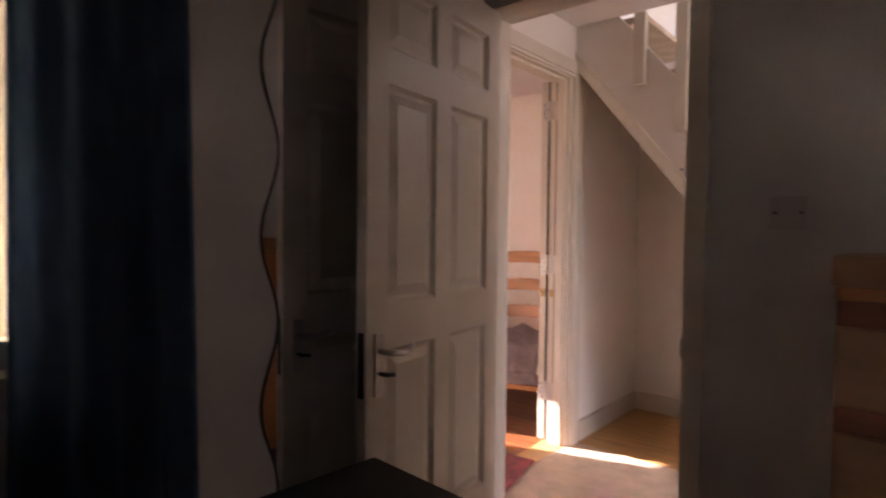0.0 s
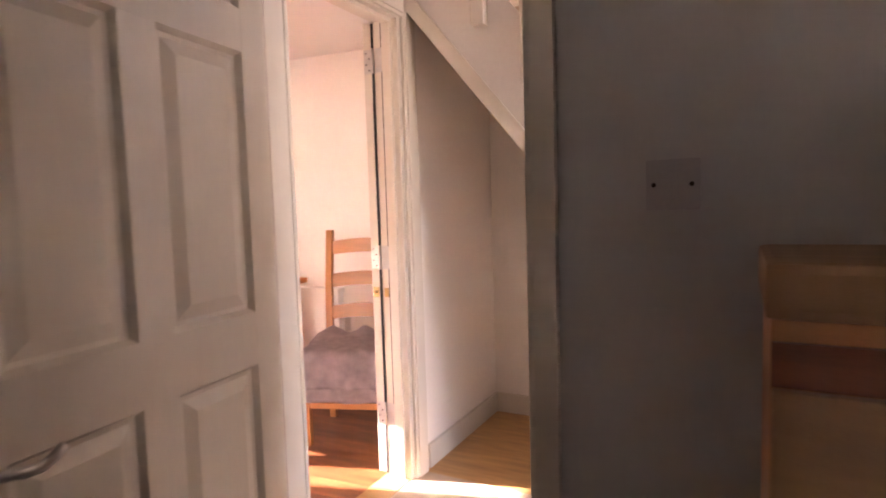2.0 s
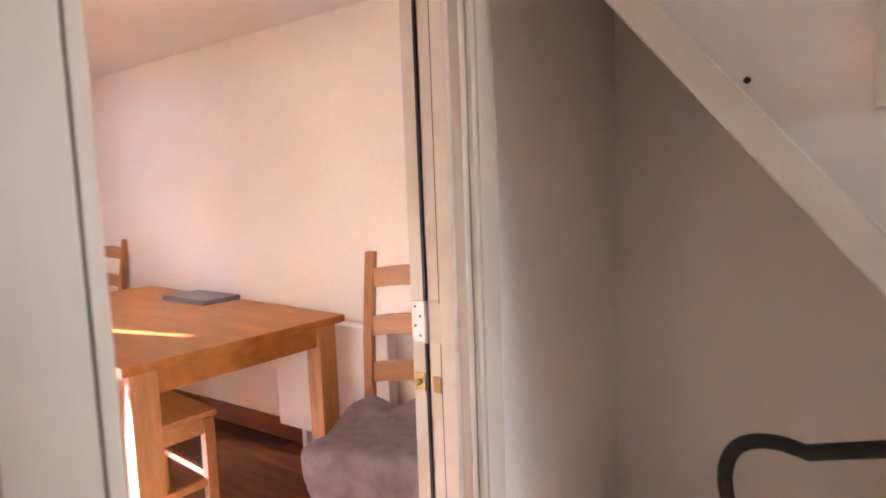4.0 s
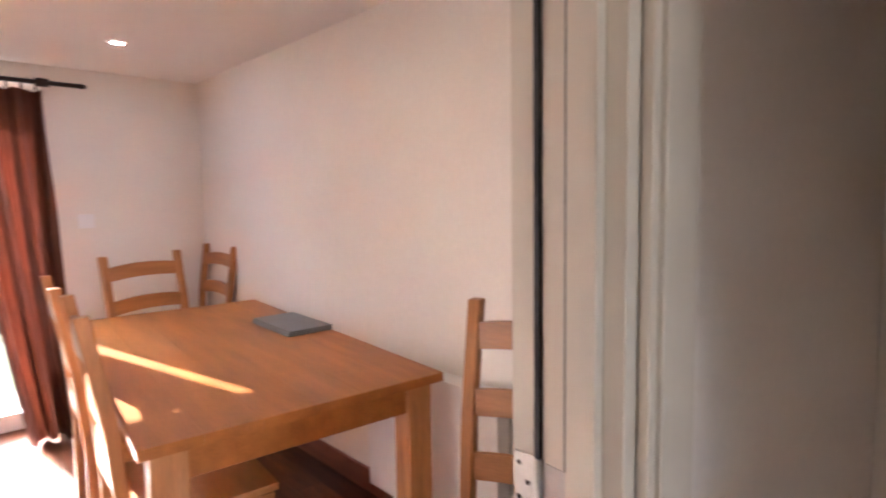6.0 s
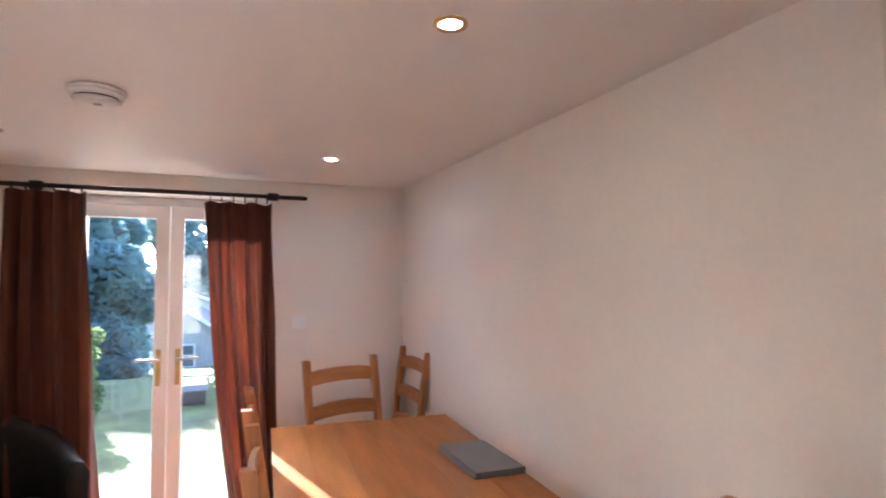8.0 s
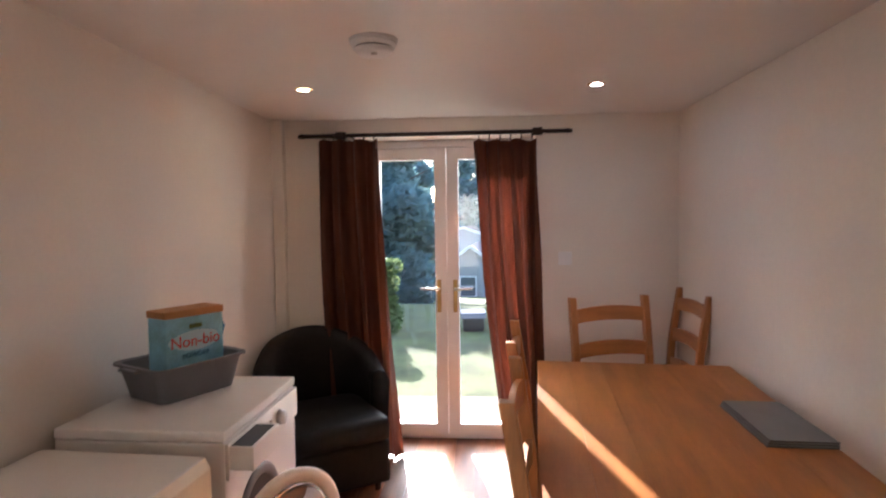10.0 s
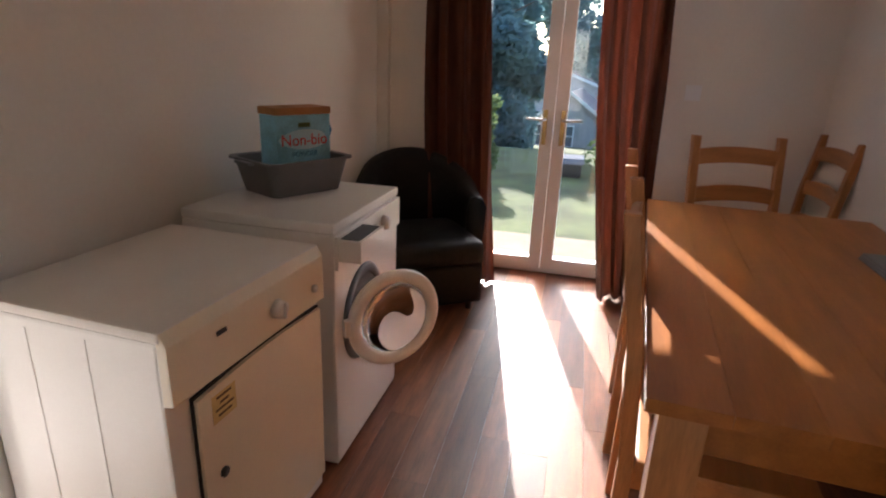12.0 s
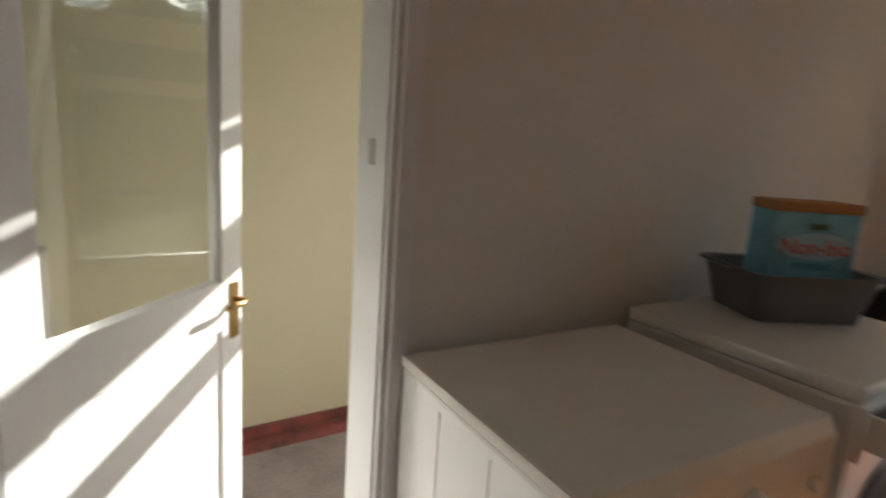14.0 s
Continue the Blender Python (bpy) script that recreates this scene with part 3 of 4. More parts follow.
# ---- ceiling fittings ----
def downlight(x, y, face, colour, power, m=None):
    d = thing("downlight", pose(x, y, CD), "recessed ceiling downlight, lit", "downlight", "dining room downlights")
    bm = bmesh.new()
    r = [bm.verts.new((rad * math.cos(a), rad * math.sin(a), z)) for rad, z in ((0.045, -0.001), (0.044, -0.007), (0.030, -0.006), (0.028, -0.001)) for a in [2 * math.pi * k / 28 for k in range(28)]]
    for q in range(3):
        for k in range(28):
            bm.faces.new((r[q * 28 + k], r[q * 28 + (k + 1) % 28], r[q * 28 + 28 + (k + 1) % 28], r[q * 28 + 28 + k]))
    part("trim_ring", bm, M_BRASS, d, "brass trim ring", True)
    part("lamp_face", ccyl((0, 0, -0.004), (0, 0, -0.0015), 0.028, seg=24), face, d, "glowing lamp face")
    li = bpy.data.lights.new("downlight_beam", "SPOT")
    li.energy, li.color, li.spot_size, li.spot_blend, li.shadow_soft_size = power, colour, radians(100), 0.6, 0.03
    lo = new("downlight_beam", li)
    lo.matrix_basis = look((x, y, CD - 0.02), (x, y, 0))
for x, y, face, col in ((-3.75, 2.15, M_LAMP, (1, 0.8, 0.55)), (-3.93, 3.57, M_LAMPW, (0.95, 0.95, 1)), (-2.28, 3.66, M_LAMP, (1, 0.8, 0.55))):
    downlight(x, y, face, col, 0.6)
smoke = thing("smoke_alarm", pose(-3.10, 2.69, CD, 0, 0, 20), "round white smoke alarm on the ceiling", "smoke alarm")
part("mount", ccyl((0, 0, -0.010), (0, 0, -0.001), 0.088, seg=36), M_UPVC, smoke, "", True)
part("base", ccyl((0, 0, -0.028), (0, 0, -0.0102), 0.078, 0.084, 36), M_UPVC, smoke, "", True)
part("grille", ccyl((0, 0, -0.034), (0, 0, -0.0282), 0.068, seg=32), M_DARKPLASTIC, smoke, "dark sensor slot", True)
part("cover", ccyl((0, 0, -0.052), (0, 0, -0.0342), 0.056, 0.074, 36), M_UPVC, smoke, "", True)
part("test_button", ccyl((0.02, 0, -0.055), (0.02, 0, -0.0522), 0.012, seg=16), M_AGED, smoke, "small test button", True)
plate = thing("socket_plate", D @ pose(FX + 0.001, 1.86, 1.25), "white blank wall plate", "wall plate")
part("cover", cbox(0, 0.009, -0.042, 0.042, -0.042, 0.042, 0.003), M_UPVC, plate)

# ---- dining table ----
table = thing("dining_table", pose(-3.04, 3.725, 0, 0, 0, -0.8), "honey oak dining table with square legs", "table")
TW, TD, TH = 0.905, 0.455, 0.78
top = part("tabletop", cbox(-TW + 0.01, TW - 0.01, -TD + 0.01, TD - 0.01, TH - 0.034, TH - 0.030), M_OAK, table)
for k in range(6):
    y0 = -TD + k * TD / 3
    part("board", cbox(-TW, TW, y0 + 0.0002, y0 + TD / 3 - 0.0002, TH - 0.0299, TH, 0.0012), M_OAK, top)
for sx in (-1, 1):
    for sy in (-1, 1):
        x, y = sx * (TW - 0.075), sy * (TD - 0.075)
        part("leg", cbox(x - 0.045, x + 0.045, y - 0.045, y + 0.045, 0, TH - 0.033, 0.004), M_OAKV, table)
for sy in (-1, 1):
    part("apron", cbox(-TW + 0.12, TW - 0.12, sy * (TD - 0.06) - 0.012, sy * (TD - 0.06) + 0.012, TH - 0.125, TH - 0.034, 0.002), M_OAK, table)
for sx in (-1, 1):
    part("apron", cbox(sx * (TW - 0.06) - 0.012, sx * (TW - 0.06) + 0.012, -TD + 0.12, TD - 0.12, TH - 0.125, TH - 0.034, 0.002), M_OAK, table)

mats = thing("place_mats", pose(-3.12, 4.075, TH + 0.001, 0, 0, 2), "small stack of slate grey place mats on the table", "place mats")
for k in range(3):
    part("place_mat", cbox(-0.20, 0.19, -0.115 + 0.004 * k, 0.095, 0.008 * k, 0.008 * k + 0.0065, 0.002), M_SLATE, mats)


# ---- chairs ----
def ladder_chair():
    """Back towards +y, front towards -y, origin on the floor under the seat's middle."""
    c = thing("dining_chair", pose(0, 0, 0), "honey oak ladder-back dining chair", "chair", "dining chairs")
    w, d, h = 0.215, 0.20, 1.07
    for s in (-1, 1):
        bm = bmesh.new()
        prof = ((0.0, 0.19), (0.45, 0.185), (0.75, 0.205), (h, 0.255))
        rings = []
        for z, y in prof:
            rings.append([bm.verts.new((s * w + a * 0.019, y + b * 0.019, z)) for a, b in ((-1, -1), (1, -1), (1, 1), (-1, 1))])
        for a, b in zip(rings, rings[1:]):
            for k in range(4):
                bm.faces.new((a[k], a[(k + 1) % 4], b[(k + 1) % 4], b[k]))
        bm.faces.new(rings[0]); bm.faces.new(rings[-1])
        bmesh.ops.bevel(bm, geom=list(bm.edges), offset=0.003, segments=1, affect="EDGES")
        part("back_post", bm, M_OAKV, c)
        part("leg", cbox(s * w - 0.02, s * w + 0.02, -d - 0.02, -d + 0.02, 0, 0.445, 0.003), M_OAKV, c)
        part("stretcher", cbox(s * w - 0.009, s * w + 0.009, -d + 0.02, 0.168, 0.17, 0.20, 0.002), M_OAKSEAT, c)
        part("side_rail", cbox(s * w - 0.011, s * w + 0.011, -d + 0.02, 0.168, 0.385, 0.445, 0.002), M_OAKSEAT, c)
    part("front_rail", cbox(-w + 0.02, w - 0.02, -d - 0.011, -d + 0.011, 0.385, 0.445, 0.002), M_OAKSEAT, c)
    part("front_stretcher", cbox(-w + 0.02, w - 0.02, -d - 0.009, -d + 0.009, 0.19, 0.22, 0.002), M_OAKSEAT, c)
    part("seat", cbox(-w - 0.02, w + 0.02, -d - 0.035, 0.166, 0.447, 0.472, 0.008), M_OAKSEAT, c)
    for z, y in ((0.60, 0.196), (0.78, 0.211), (0.965, 0.238)):
        bm = bmesh.new()
        n = 10
        rows = []
        for i in range(n + 1):
            u = -1 + 2 * i / n
            x, yy = u * (w - 0.018), y + 0.014 * (1 - u * u)
            zt = z + 0.042 + 0.014 * (1 - u * u)
            zb = z - 0.034 + 0.012 * (1 - u * u)
            rows.append([bm.verts.new(p) for p in ((x, yy - 0.009, zb), (x, yy + 0.009, zb), (x, yy + 0.009, zt), (x, yy - 0.009, zt))])
        for a, b in zip(rows, rows[1:]):
            for k in range(4):
                bm.faces.new((a[k], a[(k + 1) % 4], b[(k + 1) % 4], b[k]))
        bm.faces.new(rows[0]); bm.faces.new(rows[-1])
        part("slat", bm, M_OAKSEAT, c)
    return c


ch = ladder_chair()
ch.matrix_basis = pose(-1.59, 3.93, 0, 0, 0, 20)
tagged(ch, "honey oak ladder-back chair with a fleece throw on its seat")
for m in (pose(-3.25, 3.435, 0, 0, 0, 180), pose(-2.60, 3.45, 0, 0, 0, 179), pose(-4.02, 3.76, 0, 0, 0, 110), pose(-4.47, 3.93, 0, 0, 0, 6)):
    tagged(copy_thing(ch, m), "honey oak ladder-back chair by the dining table")

# fleece throw lying over the seat and down its front
throw = thing("fleece_throw", pose(-1.59, 3.93, 0, 0, 0, 20), "grey mauve fleece throw folded over the chair seat", "throw blanket")
for lay, (sx, drop, off) in enumerate(((0.215, 0.25, 0.0), (0.20, 0.19, 0.009))):
    bm = bmesh.new()
    grid = []
    nu, nv = 26, 34
    for j in range(nv + 1):
        v = j / nv * (0.36 + drop)
        row = []
        for i in range(nu + 1):
            u = -1 + 2 * i / nu
            x = u * (sx + 0.015 * math.sin(v * 20)) - 0.03
            wr = 0.010 * noise.noise((x * 14, v * 14, lay * 3)) + 0.010 * noise.noise((x * 30, v * 22, 5))
            if v < 0.36:
                y, z = 0.12 - v, 0.486 + off + abs(wr) + 0.05 * math.exp(-((v - 0.02) / 0.05) ** 2) * (0.6 + 0.4 * math.sin(u * 7))
            else:
                y, z = -0.245 - off - abs(wr), 0.486 + off - (v - 0.36)
                y -= 0.01 * math.sin(u * 6)
            row.append(bm.verts.new((x, y, z)))
        grid.append(row)
    for a, b in zip(grid, grid[1:]):
        for i in range(nu):
            bm.faces.new((a[i], a[i + 1], b[i + 1], b[i]))
    bmesh.ops.solidify(bm, geom=list(bm.faces), thickness=0.006)
    part("fold", bm, M_THROW, throw, "", True)

# radiator by the right wall
radi = thing("radiator", D @ pose(0, 0, 0), "white flat panel radiator under the plaster wall", "radiator")
part("panel", cbox(-1.35, -0.62, 2.44, 2.50, 0.14, 0.70, 0.006), M_ENAMEL, radi)
part("top_grille", cbox(-1.34, -0.63, 2.505, 2.53, 0.66, 0.695, 0.003), M_ENAMEL, radi)
part("foot", cbox(-1.2, -1.17, 2.45, 2.49, 0.0, 0.14), M_ENAMEL, radi)
part("foot", cbox(-0.8, -0.77, 2.45, 2.49, 0.0, 0.14), M_ENAMEL, radi)


# ---- appliances ----
dry = thing("tumble_dryer", pose(-2.19, 2.115, 0, 0, 0, 1), "white tumble dryer with a dial, its front tinted by warm floor light", "tumble dryer")
hw, hd = 0.298, 0.255
part("body", cbox(-hw, hw, -hd, hd - 0.012, 0.02, 0.825, 0.008), M_ENAMEL, dry)
part("top", cbox(-hw - 0.003, hw + 0.003, -hd - 0.003, hd - 0.004, 0.826, 0.85, 0.008), M_ENAMELTOP, dry, "scuffed white top")
fas = part("fascia", prism([(hd - 0.014, 0.845), (hd - 0.005, 0.848), (hd + 0.010, 0.82), (hd + 0.012, 0.69), (hd - 0.014, 0.685)], "x", -hw, hw, 0.003), M_WARMED, dry)
part("dial", ccyl((-0.06, hd + 0.011, 0.755), (-0.06, hd + 0.034, 0.752), 0.026, 0.022, 24), M_ENAMEL, fas, "white dial", True)
part("dial_grip", cbox(-0.064, -0.056, hd + 0.033, hd + 0.042, 0.732, 0.774, 0.002), M_ENAMEL, fas)
part("button", ccyl((-0.24, hd + 0.012, 0.74), (-0.24, hd + 0.02, 0.74), 0.011), M_ENAMEL, fas, "", True)
part("badge", cbox(0.13, 0.16, hd + 0.0115, hd + 0.0145, 0.782, 0.792), M_DARKPLASTIC, fas, "small dark badge")
bm = bmesh.new()
zt = lambda u: 0.615 + 0.028 * (1 - u * u)
outline = [(-0.285, 0.08), (0.23, 0.08), (0.23, 0.66)] + [(0.23 - 0.515 * k / 16, 0.66 + 0.012 * math.sin(math.pi * k / 16)) for k in range(1, 17)]
ddoor = part("front_door", prism(outline, "y", hd - 0.011, hd + 0.006, 0.003), M_WARMED, dry, "drop-fronted door, warm floor light in its colour")
# black sheet peeping out round the door as the gap's shade
part("door_gap_shade", prism([(x * 1.012, z + 0.006) for x, z in outline], "y", hd - 0.0118, hd - 0.004), M_DARKPLASTIC, dry, "black sheet for the shade in the door gap")
part("door_catch", ccyl((0.172, hd + 0.004, 0.44), (0.172, hd + 0.012, 0.44), 0.013, seg=20), M_DARKPLASTIC, ddoor, "dark round catch", True)
stick = part("sticker", cbox(0.11, 0.19, hd + 0.0062, hd + 0.0068, 0.575, 0.645), M_LABEL, ddoor, "yellowed sticker")
for k, w in enumerate((0.05, 0.03, 0.06, 0.045)):
    part("print_line", cbox(0.15 - w / 2, 0.15 + w / 2, hd + 0.0069, hd + 0.0075, 0.632 - 0.015 * k, 0.638 - 0.015 * k), M_GOLD, stick, "gold print bar")
for k in (-0.10, 0.06):
    part("side_seam", cbox(hw - 0.0005, hw + 0.0015, k, k + 0.004, 0.05, 0.80), M_ENAMEL, dry)
for sx in (-1, 1):
    for sy in (-1, 1):
        part("foot", ccyl((sx * 0.25, sy * 0.2, 0), (sx * 0.25, sy * 0.2, 0.021), 0.02), M_DARKPLASTIC, dry)

wash = thing("washing_machine", pose(-2.862, 2.075, 0, 0, 0, 4), "white front-loading washing machine with its door open", "washing machine")
hw, hd = 0.295, 0.265
bm = bmesh.new()
part("body", cbox(-hw, hw, -hd, hd, 0.02, 0.85, 0.010), M_ENAMEL, wash)
part("top", cbox(-hw - 0.002, hw + 0.002, -hd, hd + 0.002, 0.852, 0.884, 0.008), M_ENAMEL, wash)
part("control_panel", cbox(-hw + 0.004, hw - 0.004, hd, hd + 0.012, 0.735, 0.845, 0.004), M_ENAMEL, wash)
dr = part("detergent_drawer", cbox(0.085, 0.285, hd - 0.02, hd + 0.085, 0.765, 0.835, 0.004), M_ENAMEL, wash, "detergent drawer pulled out")
# the drawer is solid; this flat black patch paints its shaded hollow
part("drawer_well_shade", cbox(0.10, 0.275, hd + 0.014, hd + 0.075, 0.833, 0.8365), M_DARKPLASTIC, dr, "black patch for the shade inside the drawer")
part("program_dial", ccyl((-0.10, hd + 0.011, 0.79), (-0.10, hd + 0.034, 0.79), 0.028, 0.024, 24), M_STEEL, wash, "silver dial", True)
for k in range(4):
    part("button", ccyl((-0.02 + 0.025 * k, hd + 0.011, 0.80), (-0.02 + 0.025 * k, hd + 0.018, 0.80), 0.007), M_STEEL, wash, "", True)
def torus(bm, R, r, m, seg=40, ring=12, sq=1.0):
    vs = [[bm.verts.new(m @ Vector(((R + r * math.cos(b)) * math.cos(a), (R + r * math.cos(b)) * math.sin(a), sq * r * math.sin(b)))) for b in [2 * math.pi * j / ring for j in range(ring)]] for a in [2 * math.pi * i / seg for i in range(seg)]]
    for i in range(seg):
        for j in range(ring):
            bm.faces.new((vs[i][j], vs[(i + 1) % seg][j], vs[(i + 1) % seg][(j + 1) % ring], vs[i][(j + 1) % ring]))
bm = bmesh.new()
torus(bm, 0.155, 0.02, pose(0.065, hd + 0.001, 0.51, 90), sq=0.5)
part("porthole_seal", bm, M_GREYPLASTIC, wash, "grey rubber door seal", True)
# flat black disc on the solid body, painting the drum's dark inside
part("drum_mouth_shade", ccyl((0.065, hd + 0.0005, 0.51), (0.065, hd + 0.002, 0.51), 0.15, seg=36), M_DARKPLASTIC, wash, "black disc for the shade in the drum mouth")
# the open porthole door, hinged on the side away from the dryer
pd = part("porthole_door", bmesh.new(), M_ENAMEL, wash, "round white porthole door, wide open")
pd.matrix_basis = pose(0.245, hd + 0.014, 0.52, 0, 0, 138)
bm = bmesh.new()
torus(bm, 0.151, 0.0245, pose(0.18, 0.0, 0, 90), sq=0.75)
part("door_ring", bm, M_ENAMEL, pd, "", True)
bm = bmesh.new()
bmesh.ops.create_uvsphere(bm, u_segments=28, v_segments=14, radius=0.128, matrix=pose(0.18, 0.0, 0) @ Matrix.Diagonal((1, 0.22, 1, 1)))
bowl = part("glass_bowl", bm, M_GLASS, pd, "clear glass bowl", True)
bowl.visible_shadow = False
part("hinge", cbox(-0.008, 0.012, -0.012, 0.012, -0.03, 0.03, 0.004), M_ENAMEL, pd, "white hinge block")

tray = thing("plastic_tray", pose(-2.95, 1.99, 0.885, 0, 0, -22), "dark grey plastic basin on the washing machine", "basin")
bm = bmesh.new()
def rrect(w, d, r, z, n=6):
    return [bm.verts.new((cx * (w - r) + r * math.cos(a), cy * (d - r) + r * math.sin(a), z)) for cx, cy, a0 in ((1, 1, 0), (-1, 1, 90), (-1, -1, 180), (1, -1, 270)) for a in [radians(a0 + 90 * k / n) for k in range(n + 1)]]
rings = [rrect(0.145, 0.105, 0.03, 0.0), rrect(0.17, 0.13, 0.035, 0.115), rrect(0.185, 0.145, 0.04, 0.118), rrect(0.185, 0.145, 0.04, 0.126), rrect(0.166, 0.126, 0.035, 0.124), rrect(0.142, 0.102, 0.03, 0.006)]
for a, b in zip(rings, rings[1:]):
    for k in range(len(a)):
        bm.faces.new((a[k], a[(k + 1) % len(a)], b[(k + 1) % len(a)], b[k]))
bm.faces.new(rings[0]); bm.faces.new(rings[-1])
part("basin", bm, M_GREYPLASTIC, tray)
for sx in (-1, 1):
    part("grip", cbox(sx * 0.195 - 0.012, sx * 0.195 + 0.012, -0.045, 0.045, 0.112, 0.122, 0.003), M_GREYPLASTIC, tray, "moulded grip lip")

pack = thing("washing_powder_box", pose(-2.99, 1.985, 0.892, 0, 0, -24), "pale blue washing powder box with red lettering in the basin", "detergent box")
part("carton", cbox(-0.115, 0.115, -0.055, 0.055, 0.0, 0.265, 0.006), M_BLUEBOX, pack)
part("lid", cbox(-0.118, 0.118, -0.058, 0.058, 0.266, 0.292, 0.004), M_CARD, pack, "brown card lid")
part("splash_panel", prism([(0.1 * math.cos(a) * (1 + 0.08 * math.cos(3 * a)), 0.178 + 0.036 * math.sin(a)) for a in [2 * math.pi * k / 24 for k in range(24)]], "y", 0.0552, 0.0560), M_PALEBLUE, pack, "pale splash behind the lettering")
words("lettering", "Non-bio", 0.058, M_REDINK, pack, pose(0, 0.0568, 0.175, 90, 0, 180), "red lettering")
words("lettering", "POWDER", 0.026, M_BLUEINK, pack, pose(0, 0.0568, 0.125, 90, 0, 180), "blue lettering")
part("green_badge", cbox(-0.025, 0.025, 0.0562, 0.0566, 0.222, 0.238), M_LEAF, pack, "small green badge")
part("carry_handle", tube([(-0.115, 0, 0.24), (-0.145, 0, 0.235), (-0.155, 0, 0.20), (-0.145, 0, 0.165), (-0.115, 0, 0.16)], 0.008), M_BLUEINK, pack, "blue carry handle", True)

# ---- tub armchair ----
arm = thing("tub_armchair", pose(-4.15, 2.06, 0, 0, 0, 128), "black leather tub armchair in the corner", "armchair")
bm = bmesh.new()
n = 40
prof = []
for i in range(n + 1):
    a = radians(-20 + 220 * i / n)          # round the back, open towards -y
    c, s = math.cos(a), math.sin(a)
    hgt = 0.62 + 0.235 * max(0, s) ** 0.75
    ro, ri = 0.375, 0.275
    ring = []
    for r, z in ((ro - 0.03, 0.10), (ro, 0.35), (ro + 0.012, hgt - 0.06), (ro - 0.012, hgt - 0.012), ((ro + ri) / 2, hgt), (ri + 0.015, hgt - 0.015), (ri, hgt - 0.07), (ri, 0.12)):
        ring.append(bm.verts.new((r * c, r * s * 0.95, z)))
    prof.append(ring)
for a, b in zip(prof, prof[1:]):
    for k in range(8):
        bm.faces.new((a[k], a[(k + 1) % 8], b[(k + 1) % 8], b[k]))
bm.faces.new(prof[0]); bm.faces.new(prof[-1])
part("back_shell", bm, M_LEATHER, arm, "", True)
part("seat_base", cbox(-0.27, 0.27, -0.34, 0.24, 0.06, 0.30, 0.03), M_LEATHER, arm, "", True)
part("cushion", cbox(-0.262, 0.262, -0.37, 0.20, 0.302, 0.43, 0.045), M_LEATHER, arm, "soft black seat cushion", True)
for sx in (-1, 1):
    for y in (-0.27, 0.2):
        part("leg", ccyl((sx * 0.22, y, 0), (sx * 0.22, y, 0.11), 0.016, 0.024), M_ROD, arm)

# ---- bedroom: door side ----
def wavy(y, z):
    return y + 0.027 * math.sin(2 * math.pi * (z - 1.2445) / 0.47)
mir = thing("wavy_mirror", pose(-0.976, 0, 0), "tall frameless mirror with wavy edges on the wall", "mirror")
zs = [0.28 + 1.75 * k / 60 for k in range(61)]
outl = [(wavy(1.735, z), z) for z in zs] + [(wavy(2.25, z), z) for z in reversed(zs)]
part("glass", prism(outl, "x", 0.0, 0.006), M_MIRROR, mir)
part("backing", prism([(wavy(1.731, z), z) for z in zs] + [(wavy(2.257, z), z) for z in reversed(zs)], "x", -0.0035, -0.0002), M_DARKPLASTIC, mir, "dark mirror backing edge")

# bedroom window and navy curtain
bw = thing("bedroom_window", pose(0, 0, 0), "white framed bedroom window", "window")
bw["kind"] = "structure"
bm = bmesh.new()
for y0, y1, z0, z1 in ((-0.2, -0.14, 0.85, 2.0), (1.19, 1.24, 0.85, 2.0), (-0.14, 1.19, 0.85, 0.91), (-0.14, 1.19, 1.94, 2.0), (0.5, 0.55, 0.91, 1.94)):
    box(bm, -1.12, -1.06, y0, y1, z0, z1, 0.004)
part("window_frame", bm, M_UPVC, bw)
for y0, y1 in ((-0.14, 0.50), (0.55, 1.19)):
    g = part("pane", cbox(-1.092, -1.088, y0 - 0.002, y1 + 0.002, 0.908, 1.942), M_GLASS, bw)
    g.visible_shadow = False
def navy_curtain(y0, w, folds, label):
    c = thing("navy_curtain", pose(0, 0, 0), label, "curtain", "bedroom curtains")
    bm = bmesh.new()
    grid = []
    for j in range(21):
        v = j / 20
        line = []
        for i in range(81):
            u = i / 80
            ph = u * 2 * math.pi * folds + 0.6 * math.sin(3 * v + 4 * u)
            line.append(bm.verts.new((-0.90 + (0.018 + 0.018 * v) * math.sin(ph), y0 + w * u + 0.07 * v * (u - 0.3), 2.15 * (1 - v) + 0.02)))
        grid.append(line)
    for a, b in zip(grid, grid[1:]):
        for i in range(80):
            bm.faces.new((a[i], a[i + 1], b[i + 1], b[i]))
    bmesh.ops.solidify(bm, geom=list(bm.faces), thickness=0.004)
    part("drape", bm, M_NAVY, c, "", True)


navy_curtain(1.148, 0.312, 4.5, "dark navy curtain hanging beside the bedroom window")
# out of view; added to block part of the window's light
navy_curtain(0.14, 0.93, 11.0, "unseen navy curtain added across the bedroom window to dim the room")
rail = thing("curtain_rail", pose(0, 0, 0), "dark curtain rail over the bedroom window", "curtain rail")
part("pole", ccyl((-0.90, -0.4, 2.19), (-0.90, 1.55, 2.19), 0.012), M_ROD, rail, "", True)
for y in (-0.3, 1.5):
    part("bracket", ccyl((-0.90, y, 2.19), (-0.979, y, 2.19), 0.007), M_ROD, rail)

desk = thing("black_side_table", pose(-0.43, 1.49, 0, 0, 0, -4), "black square side table near the door", "side table")
part("tabletop", cbox(-0.21, 0.19, -0.40, 0.29, 0.565, 0.60, 0.004), M_DARKPLASTIC, desk)
